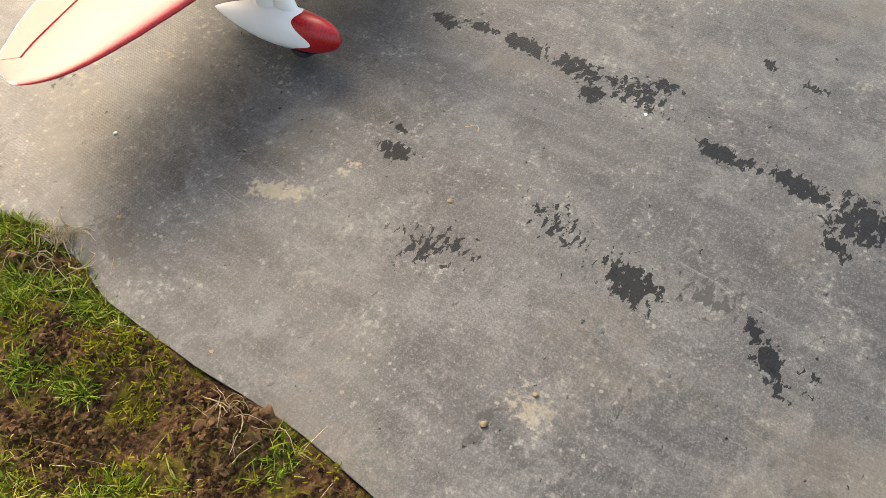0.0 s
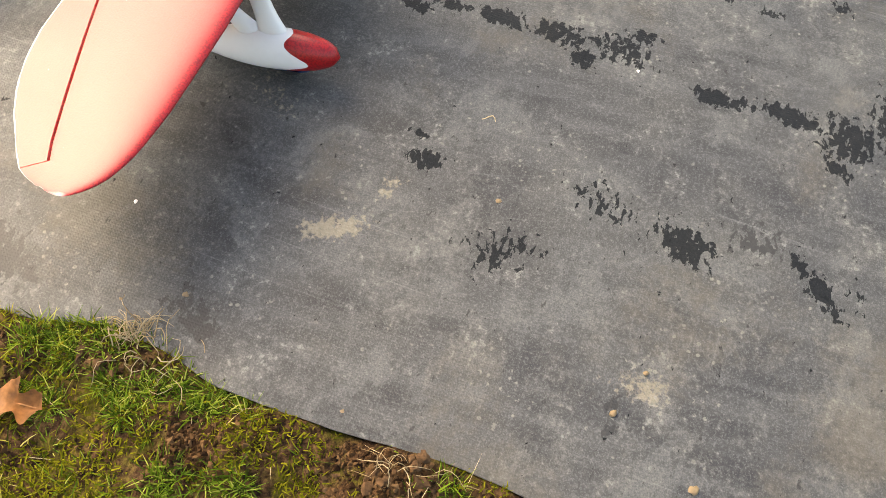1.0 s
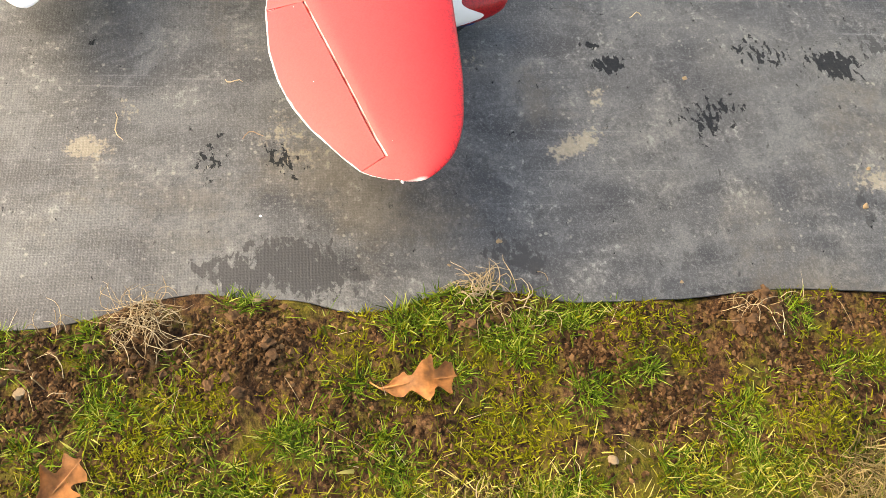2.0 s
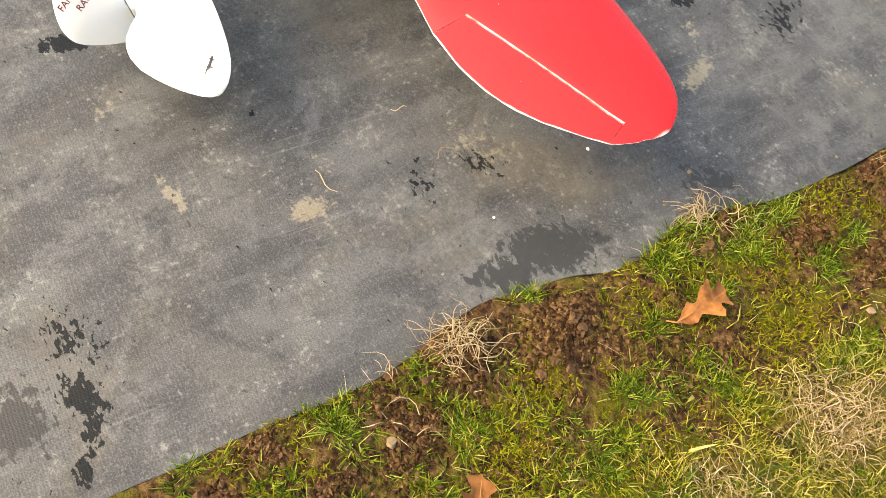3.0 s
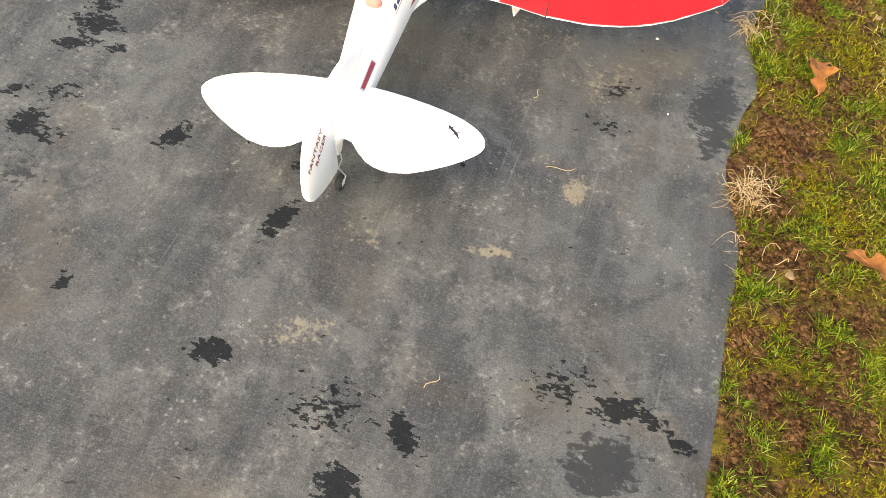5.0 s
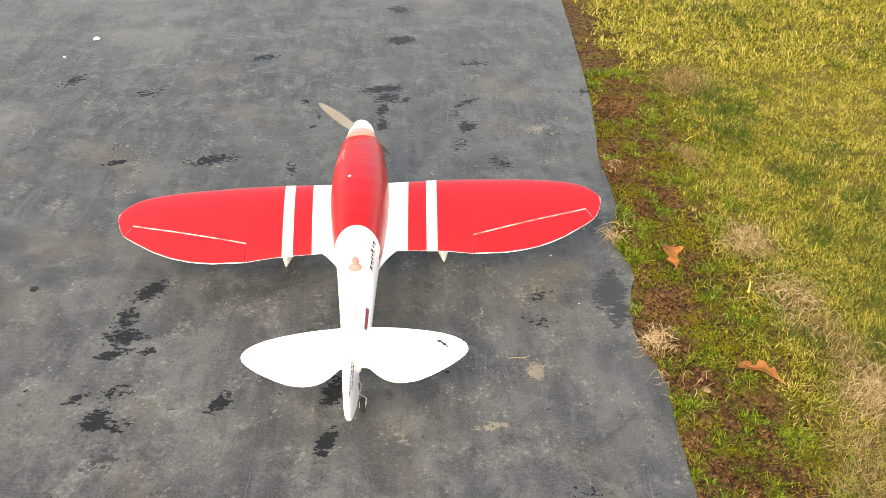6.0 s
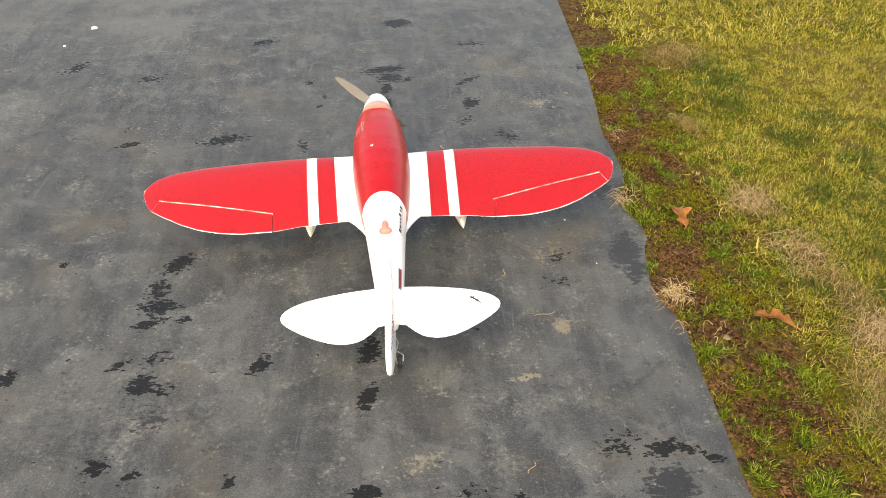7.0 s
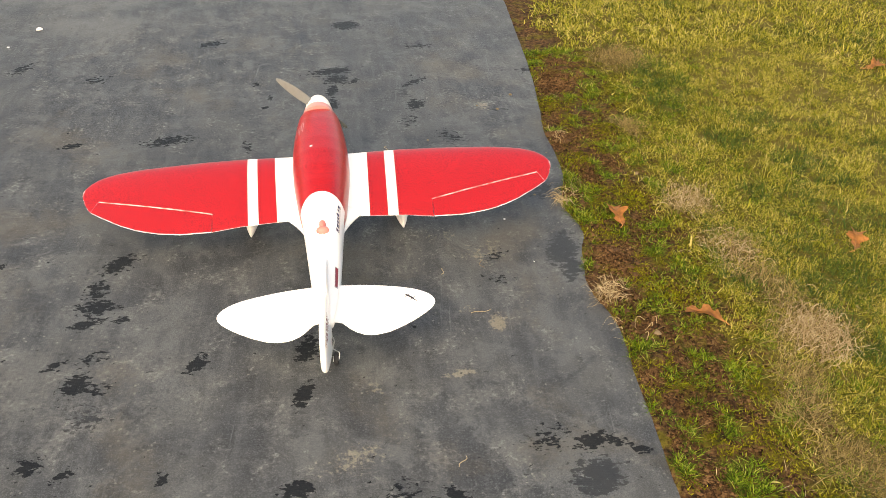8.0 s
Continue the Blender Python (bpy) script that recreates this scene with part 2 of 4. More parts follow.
    w2 = sock(n, l, "ShaderNodeTexWave", Vector=sock(n, l, "ShaderNodeMapping", Vector=co, Rotation=(0, 0, 1.63)).outputs[0], Scale=70.0, Distortion=2.4)
    weave = math_n(n, l, "MULTIPLY", w1.outputs["Fac"], w2.outputs["Fac"])
    h = math_n(n, l, "ADD", math_n(n, l, "MULTIPLY", weave, 0.32), math_n(n, l, "ADD", math_n(n, l, "MULTIPLY", grain, 0.5), fine))
    bump(n, l, b, h, 0.42, 0.0016)
    return m


def soil_material():
    m, n, l, b = mat_new("damp soil and moss", 0.9, 0.15)
    co = n.new("ShaderNodeTexCoord").outputs["Object"]
    big, mid, fine, grit = noise_tex(n, l, co, 3.0, 4), noise_tex(n, l, co, 17.0, 6, 0.6), noise_tex(n, l, co, 90.0, 6, 0.65), noise_tex(n, l, co, 420.0, 3)
    a = n.new("ShaderNodeAttribute")
    a.attribute_name = "lawn"
    soil = ramp(n, l, fine, [(0.38, (0.012, 0.006, 0.003)), (0.5, (0.062, 0.031, 0.013)), (0.66, (0.16, 0.088, 0.040))])
    moss = mix(n, l, fine, (0.035, 0.034, 0.005), (0.14, 0.125, 0.012))
    cover = step(n, l, math_n(n, l, "ADD", math_n(n, l, "ADD", mid, math_n(n, l, "MULTIPLY", fine, 0.4)), math_n(n, l, "MULTIPLY", a.outputs["Fac"], 0.35)), 0.66, 0.86)
    c = mix(n, l, math_n(n, l, "MULTIPLY", cover, 0.8), soil, moss)
    thatch = step(n, l, math_n(n, l, "ADD", a.outputs["Fac"], math_n(n, l, "SUBTRACT", big, 0.5)), 0.5, 1.0)
    c = mix(n, l, math_n(n, l, "MULTIPLY", thatch, 0.75), c, mix(n, l, fine, (0.045, 0.042, 0.008), (0.20, 0.16, 0.04)))
    l.new(c, b.inputs["Base Color"])
    bump(n, l, b, math_n(n, l, "ADD", math_n(n, l, "MULTIPLY", fine, 1.5), grit), 0.7, 0.006)
    return m


def blade_material(name, stops, rough=0.55, transl=0.3):
    m, n, l, b = mat_new(name, rough, 0.07)
    isl = n.new("ShaderNodeNewGeometry").outputs["Random Per Island"]
    co = n.new("ShaderNodeTexCoord").outputs["Object"]
    patch = noise_tex(n, l, co, 6.0, 4)
    f = math_n(n, l, "ADD", math_n(n, l, "MULTIPLY", isl, 0.85), math_n(n, l, "MULTIPLY", math_n(n, l, "SUBTRACT", patch, 0.34), 0.5))
    col = ramp(n, l, f, [(p, tuple(v * 0.67 for v in c)) for p, c in stops])
    l.new(col, b.inputs["Base Color"])
    b.inputs["Subsurface Weight"].default_value = 0.0
    t = sock(n, l, "ShaderNodeBsdfTranslucent", Color=col)
    mx = sock(n, l, "ShaderNodeMixShader", i0=transl, i1=b.outputs[0], i2=t.outputs[0])
    l.new(mx.outputs[0], n["Material Output"].inputs["Surface"])
    return m


M_MAT = mat_material()
M_SOIL = soil_material()
M_GREEN = blade_material("green grass", [(0.05, (0.018, 0.034, 0.004)), (0.42, (0.092, 0.175, 0.011)), (0.75, (0.25, 0.375, 0.028)), (0.97, (0.62, 0.62, 0.16))])
M_DEEP = blade_material("deep green grass", [(0.05, (0.05, 0.09, 0.02)), (0.5, (0.09, 0.15, 0.025)), (0.95, (0.17, 0.22, 0.05))])
M_LAWN = blade_material("yellowing lawn", [(0.08, (0.040, 0.054, 0.008)), (0.38, (0.23, 0.255, 0.022)), (0.68, (0.54, 0.50, 0.075)), (0.97, (0.86, 0.72, 0.28))])
M_MOSS = blade_material("yellow green moss", [(0.05, (0.04, 0.048, 0.005)), (0.5, (0.185, 0.195, 0.009)), (0.95, (0.38, 0.36, 0.025))], 0.8)
M_STRAW = blade_material("dry straw", [(0.1, (0.34, 0.24, 0.12)), (0.5, (0.58, 0.45, 0.26)), (0.95, (0.78, 0.66, 0.44))], 0.6, 0.15)
M_THATCH = blade_material("faded thatch", [(0.05, (0.10, 0.075, 0.026)), (0.5, (0.30, 0.225, 0.085)), (0.95, (0.56, 0.44, 0.20))], 0.7, 0.15)
M_LEAF = plain("dry oak leaf", (0.40, 0.17, 0.05), 0.5, 0.4, 0, 90, 0.55, 0.6)
M_CRUMB = blade_material("soil crumbs", [(0.05, (0.020, 0.010, 0.005)), (0.5, (0.085, 0.045, 0.019)), (0.97, (0.22, 0.13, 0.062))], 0.9, 0.0)
M_CLOD = plain("crumbly soil", (0.085, 0.047, 0.022), 0.9, 0.2, 0, 160, 0.5, 0.9)
M_STONE = plain("tan pebble", (0.20, 0.145, 0.08), 0.7, 0.4, 0, 150, 0.25, 0.3)
M_CHIP = plain("white chip", (0.78, 0.77, 0.74), 0.6, 0.4, 0, 150, 0.1, 0.1)
M_TWIG = plain("brown twig", (0.22, 0.15, 0.09), 0.75, 0.3, 0, 150, 0.3, 0.3)


# ---- mesh helpers ----
def mesh_ob(name, bm, material, parent=None, label="", smooth=True):
    me = bpy.data.meshes.new(name)
    bmesh.ops.recalc_face_normals(bm, faces=bm.faces[:])
    bm.to_mesh(me)
    bm.free()
    if smooth:
        me.polygons.foreach_set("use_smooth", [True] * len(me.polygons))
        me.set_sharp_from_angle(angle=radians(42))
    me.materials.append(material)
    ob = new(name, me)
    ob.parent = parent
    if label:
        tagged(ob, label)
    return ob


def part(name, bm, material, parent, label="", smooth=True):
    return mesh_ob(name, bm, material, parent, label, smooth)


def arrays_mesh(name, verts, quads, tris, material, smooth=True):
    """A mesh straight from arrays of corners."""
    nq, nt = len(quads), len(tris)
    loops = np.concatenate([np.asarray(quads, np.int32).ravel(), np.asarray(tris, np.int32).ravel()])
    starts = np.concatenate([np.arange(nq) * 4, nq * 4 + np.arange(nt) * 3]).astype(np.int32)
    me = bpy.data.meshes.new(name)
    me.vertices.add(len(verts))
    me.vertices.foreach_set("co", np.asarray(verts, np.float32).ravel())
    me.loops.add(len(loops))
    me.loops.foreach_set("vertex_index", loops.astype(np.int32))
    me.polygons.add(nq + nt)
    me.polygons.foreach_set("loop_start", starts)
    me.polygons.foreach_set("use_smooth", np.full(nq + nt, smooth))
    me.update(calc_edges=True)
    me.validate()
    me.materials.append(material)
    return me


def lattice(x, y, cell, seed):
    """Smooth random values between 0 and 1 over the plane."""
    rng = np.random.RandomState(seed)
    t = rng.rand(256, 256)
    u, v = np.asarray(x) / cell + 91.3, np.asarray(y) / cell + 57.7
    i, j = np.floor(u).astype(int), np.floor(v).astype(int)
    a, b = u - i, v - j
    a, b = a * a * (3 - 2 * a), b * b * (3 - 2 * b)
    g = lambda p, q: t[p % 256, q % 256]
    return (g(i, j) * (1 - a) + g(i + 1, j) * a) * (1 - b) + (g(i, j + 1) * (1 - a) + g(i + 1, j + 1) * a) * b


def fbm(x, y, cell, seed, octaves=4):
    return sum(lattice(x, y, cell / 2 ** k, seed + k) * 0.5 ** k for k in range(octaves)) / (2 - 0.5 ** (octaves - 1))


def smooth01(v, lo, hi):
    t = np.clip((v - lo) / (hi - lo), 0, 1)
    return t * t * (3 - 2 * t)


EDGE_Y = [-2.5, -0.93, -0.84, -0.75, -0.62, -0.52, -0.44, -0.39, -0.35, -0.29, -0.24, -0.19, -0.13, -0.09, -0.03, 0.02, 0.06, 0.15, 0.2, 0.25, 0.32, 0.38, 0.44, 0.5, 0.57, 0.66, 0.89, 1.25, 1.76, 4]
EDGE_X = [0.600, 0.620, 0.629, 0.636, 0.640, 0.650, 0.652, 0.648, 0.633, 0.624, 0.630, 0.640, 0.652, 0.674, 0.676, 0.663, 0.654, 0.669, 0.688, 0.694, 0.700, 0.703, 0.702, 0.702, 0.708, 0.722, 0.752, 0.778, 0.808, 0.930]


def edge_x(y):
    y = np.asarray(y, float)
    fine = (fbm(y, y * 0, 0.09, 5) - 0.5) * 0.008
    return sum(np.interp(y + d, EDGE_Y, EDGE_X) for d in (-0.02, 0, 0.02)) / 3 + fine


def ground_z(x, y):
    """Height of the soil: a little below the sheet under it, lumpy beside it."""
    out = x - edge_x(y)
    near = np.exp(-np.clip(out, 0, None) / 0.25)
    z = -0.001 + (fbm(x, y, 0.30, 21) - 0.5) * 0.03 + (fbm(x, y, 0.04, 31) - 0.5) * 0.022 * (0.3 + 1.1 * near)
    for bx, by, r in ((0.709, -0.197, 0.05), (0.672, -0.352, 0.05), (0.727, 0.461, 0.045), (0.740, 0.282, 0.04), (0.896, 0.497, 0.05)):
        z = z + 0.022 * np.exp(-((x - bx) ** 2 + (y - by) ** 2) / r ** 2)
    z = z - 0.001 * np.exp(-((out - 0.02) / 0.02) ** 2)
    z = z - 0.007 * smooth01(y, 0.16, 0.26) * np.exp(-np.clip(out, 0, None) / 0.03)
    rise = smooth01(out, -0.014, 0.002)
    z = z * (0.45 + 0.55 * smooth01(out, 0.0, 0.08))
    return np.where(out < -0.014, -0.02, z * rise - 0.02 * (1 - rise))


def stretch(fine_lo, fine_hi, d, lo, hi):
    """Coordinates, close together in the middle and ever wider outside."""
    mid = np.arange(fine_lo, fine_hi, d)
    up, down, s = [mid[-1]], [mid[0]], d
    while up[-1] < hi or down[-1] > lo:
        s *= 1.3
        up.append(min(up[-1] + s, hi) if up[-1] < hi else hi + s)
        down.append(max(down[-1] - s, lo) if down[-1] > lo else lo - s)
    return np.unique(np.concatenate([down, mid, up]))


def grid_faces(nx, ny):
    i, j = np.meshgrid(np.arange(nx - 1), np.arange(ny - 1), indexing="ij")
    a = (i * ny + j).ravel()
    return np.stack([a, a + ny, a + ny + 1, a + 1], 1)


# ---- the ground and the sheet ----
gx, gy = stretch(0.62, 1.5, 0.008, -900, 900), stretch(-1.15, 1.1, 0.009, -900, 900)
GX, GY = np.meshgrid(gx, gy, indexing="ij")
gz = ground_z(GX, GY)
me = arrays_mesh("ground", np.stack([GX, GY, gz], -1).reshape(-1, 3), grid_faces(len(gx), len(gy)), np.zeros((0, 3), int), M_SOIL)
lawn = smooth01(GX - edge_x(GY) + (fbm(GX, GY, 0.4, 77) - 0.5) * 0.3, 0.18, 0.5)
me.attributes.new("lawn", "FLOAT", "POINT").data.foreach_set("value", lawn.ravel().astype(np.float32))
tagged(new("ground", me), "damp brown soil with moss under a worn lawn", "ground", kind="structure")

# wet places: x, y, half length, half width, turn, depth
WET = [
    (0.048, 1.016, 0.075, 0.030, 15, 1.1), (0.061, 0.951, 0.045, 0.028, 60, 1.0), (0.122, 1.463, 0.055, 0.042, 15, 1.2), (0.114, 1.798, 0.04, 0.05, 60, 1.0),
    (0.319, 0.737, 0.042, 0.028, 75, 1.1), (0.379, 1.240, 0.055, 0.026, 10, 0.8), (0.335, 0.970, 0.03, 0.012, 0, 0.5),
    (0.740, 1.002, 0.028, 0.024, 120, 0.8), (-0.448, 0.516, 0.07, 0.03, 15, 0.95), (-0.379, 1.289, 0.06, 0.03, 30, 0.8),
    (-0.721, 0.502, 0.030, 0.016, 15, 1.1), (-0.492, -0.119, 0.045, 0.026, 50, 1.1), (-0.525, -0.223, 0.045, 0.03, 90, 0.85),
]
WET_MORE = [
    (-0.516, -0.287, 0.045, 0.028, 0, 1.05), (-0.530, -0.345, 0.045, 0.018, 25, 1.0), (-0.454, -0.336, 0.022, 0.012, 10, 0.95), (-0.566, -0.480, 0.028, 0.012, 40, 0.9),
    (-0.491, -0.462, 0.035, 0.022, 20, 0.72), (-0.514, -0.543, 0.034, 0.026, 60, 1.15), (-0.469, -0.560, 0.03, 0.022, 0, 0.75), 
    (-0.558, -0.760, 0.026, 0.022, 60, 1.0), (-0.489, -0.784, 0.03, 0.012, 25, 0.9), (-0.277, -0.498, 0.030, 0.018, 60, 1.2), (-0.057, -0.612, 0.042, 0.017, 70, 1.15),
    (-0.049, -0.470, 0.040, 0.022, 80, 1.2), (-0.784, -0.505, 0.03, 0.018, 70, 1.1), (-0.765, -0.110, 0.014, 0.010, 70, 1.1), (-0.313, -0.813, 0.014, 0.012, 70, 1.1),
]
WET_EDGE = [
    (0.500, -0.792, 0.036, 0.022, 20, 1.0), (0.545, -0.801, 0.030, 0.014, 160, 0.95), (0.587, -0.825, 0.018, 0.010, 160, 1.1), 
    (0.218, -0.911, 0.040, 0.016, 130, 1.15), (-0.071, -0.862, 0.028, 0.019, 10, 1.4),
    (0.156, -1.002, 0.03, 0.03, 0, 1.1), (0.427, -0.151, 0.036, 0.020, 40, 0.66), (0.412, -0.251, 0.040, 0.020, 170, 0.60), (0.190, -0.415, 0.009, 0.006, 45, 1.1),
]
WET_FRONT = [
    (0.292, 0.364, 0.026, 0.018, 100, 1.05), (0.250, 0.343, 0.012, 0.007, 80, 1.3), (0.009, 0.266, 0.028, 0.014, 80, 1.15), (-0.008, 0.321, 0.028, 0.012, 95, 1.1),
    (-0.007, 0.400, 0.038, 0.017, 85, 1.3), (-0.003, 0.495, 0.045, 0.022, 85, 1.05), (0.035, 0.539, 0.022, 0.018, 60, 1.2), (0.000, 0.595, 0.05, 0.03, 80, 0.85),
    (-0.038, 0.620, 0.028, 0.012, 100, 1.05), (0.049, 0.747, 0.034, 0.016, 85, 1.3), (0.049, 0.792, 0.02, 0.010, 75, 1.0), (0.051, 0.859, 0.045, 0.018, 75, 1.25),
    (0.089, 0.941, 0.04, 0.024, 80, 1.0), (0.129, 0.931, 0.025, 0.012, 60, 1.1), (-0.166, 0.735, 0.012, 0.012, 0, 1.1), (-0.153, 0.811, 0.02, 0.009, 90, 1.0),
]
WET_REST = [
    (-0.204, 0.919, 0.016, 0.016, 0, 1.0), (-0.218, 0.468, 0.04, 0.02, 90, 0.7), (0.336, 0.918, 0.026, 0.016, 40, 1.2), (0.362, 0.938, 0.018, 0.010, 40, 1.0), 
    (-0.734, 0.972, 0.05, 0.03, 20, 0.72), (-0.997, 1.076, 0.06, 0.03, 60, 0.8), (0.300, 0.888, 0.02, 0.012, 20, 0.9),
    (0.413, -0.778, 0.055, 0.033, 20, 0.62), (0.120, -0.898, 0.050, 0.044, 10, 0.62), (0.083, -0.916, 0.033, 0.033, 10, 0.62), (0.402, 0.504, 0.055, 0.035, 120, 0.62), (0.287, 0.618, 0.055, 0.03, 75, 0.62),
]
DAMP = [
    (0.600, -0.140, 0.065, 0.040, 70, 1.25), (0.603, -0.215, 0.05, 0.028, 75, 1.1), (0.620, -0.064, 0.016, 0.010, 80, 1), (0.580, -0.104, 0.014, 0.010, 80, 1), (0.595, -0.246, 0.035, 0.018, 75, 0.9), (0.612, 0.152, 0.045, 0.012, 80, 0.9), (0.582, 0.686, 0.022, 0.009, 0, 0.9), (0.616, 0.167, 0.035, 0.020, 60, 0.9), (0.586, 0.136, 0.018, 0.010, 0, 0.9),
    (0.484, -0.884, 0.050, 0.044, 30, 1.15),(0.287, 0.827, 0.04, 0.03, 90, 0.66), (-0.475, -0.643, 0.04, 0.035, 0, 0.66),
]
SAND = [
    (0.433, 0.284, 0.05, 0.022, 115, 1.0), (0.381, -0.418, 0.034, 0.02, 80, 1.0), (0.265, -0.580, 0.045, 0.012, 10, 0.95), (0.589, 0.138, 0.008, 0.007, 0, 0.8),
    (0.542, 0.706, 0.05, 0.02, 100, 0.62), (0.350, 0.334, 0.03, 0.02, 0, 0.6), (0.320, -0.359, 0.04, 0.02, 30, 0.5), (0.047, -0.792, 0.08, 0.05, 30, 0.5), (0.295, -0.055, 0.05, 0.03, 0, 0.5), (0.238, 0.120, 0.06, 0.03, 40, 0.5),
    (0.391, -0.139, 0.06, 0.045, 30, 0.5), (0.088, -0.619, 0.03, 0.02, 60, 0.5), (-0.088, -0.324, 0.05, 0.02, 20, 0.5),
]


def spots(rows, X, Y):
    out = np.zeros_like(X)
    for x, y, a, b, turn, depth in rows:
        c, s = math.cos(radians(turn)), math.sin(radians(turn))
        p, q = ((X - x) * c + (Y - y) * s) / (0.89 * a), ((Y - y) * c - (X - x) * s) / (0.89 * b)
        out = np.maximum(out, 0.86 * depth * np.exp(-0.55 * (p * p + q * q) ** 1.3))
    return out


du = stretch(0.0, 1.9, 0.010, -0.001, 5.0)
du = du[(du >= 0)]
my = stretch(-1.15, 1.9, 0.010, -4.5, 6.5)
U, Y = np.meshgrid(du, my, indexing="ij")
X = edge_x(Y) - U
Z = (fbm(X, Y, 0.5, 41) - 0.5) * 0.006 - 0.0015 * np.exp(-U / 0.015) + 0.004 * smooth01(Y, 0.16, 0.26) * np.exp(-U / 0.05) + (fbm(X, Y, 0.12, 44) - 0.5) * 0.003
lip = np.stack([X[0], Y[0], Z[0]], -1)
rim = lip + np.array([-0.0005, 0, -0.004])
verts = np.concatenate([np.stack([X, Y, Z], -1).reshape(-1, 3), lip, rim])
quads = grid_faces(len(du), len(my))[:, ::-1]
k = np.arange(len(my) - 1)
k0, k1 = len(du) * len(my), (len(du) + 1) * len(my)
skirt = np.stack([k0 + k, k0 + k + 1, k1 + k + 1, k1 + k], 1)
me = arrays_mesh("rubber_sheet", verts, np.concatenate([quads, skirt[:, ::-1]]), np.zeros((0, 3), int), M_MAT)
VX, VY = verts[:, 0], verts[:, 1]
for key, rows in (("wet", WET + WET_MORE + WET_EDGE + WET_FRONT + WET_REST), ("damp", DAMP), ("sand", SAND)):
    me.attributes.new(key, "FLOAT", "POINT").data.foreach_set("value", spots(rows, VX, VY).astype(np.float32))
# Dusty rim and clouds; last term paints the shade under the plane lighter.
# The two ramps make the sheet paler towards +y and -x.
dust_and_light = smooth01(VX - edge_x(VY), -0.10, 0.0) * 0.10 + smooth01(VY + 0.5 * VX, 0.35, 1.1) * 0.30 + smooth01(-VX, 0.2, 0.8) * 0.2 + smooth01(fbm(VX, VY, 0.35, 63), 0.5, 0.75) * 0.4 + 0.32 * np.exp(-((VX - 0.1) / 0.5) ** 2 - ((VY + 0.22) / 0.34) ** 2)
me.attributes.new("dust_light", "FLOAT", "POINT").data.foreach_set("value", dust_and_light.astype(np.float32))
tagged(new("rubber_sheet", me), "dark grey rubber sheet with woven grain, dusty and wet in places", "pavement", kind="structure")


# ---- the model aeroplane ----
LE_X = [0.0000, 0.1000, 0.2000, 0.3000, 0.4000, 0.4594, 0.5064, 0.5393, 0.5665, 0.5834, 0.5947, 0.6022, 0.6060]
LE_Y = [0.0970, 0.1030, 0.1080, 0.1080, 0.1040, 0.1005, 0.0941, 0.0874, 0.0760, 0.0632, 0.0496, 0.0372, 0.0260]
TE_X = [0.0000, 0.1000, 0.2000, 0.2700, 0.3500, 0.4000, 0.4500, 0.4970, 0.5393, 0.5628, 0.5797, 0.5910, 0.5985, 0.6032, 0.6060]
TE_Y = [-0.140, -0.142, -0.147, -0.158, -0.157, -0.148, -0.132, -0.107, -0.077, -0.055, -0.036, -0.018, -0.003, 0.009, 0.026]
WING_Z = 0.152


def blade_y(x, xs, ys):
    return float(np.mean(np.interp([x - 0.004, x - 0.002, x, x + 0.0005], xs, ys)))


def airfoil(f):
    """Half thickness over chord at the chord fraction f."""
    return 0.6 * (0.2969 * math.sqrt(max(f, 0)) - 0.126 * f - 0.3516 * f * f + 0.2843 * f ** 3 - 0.1036 * f ** 4) + 0.0035


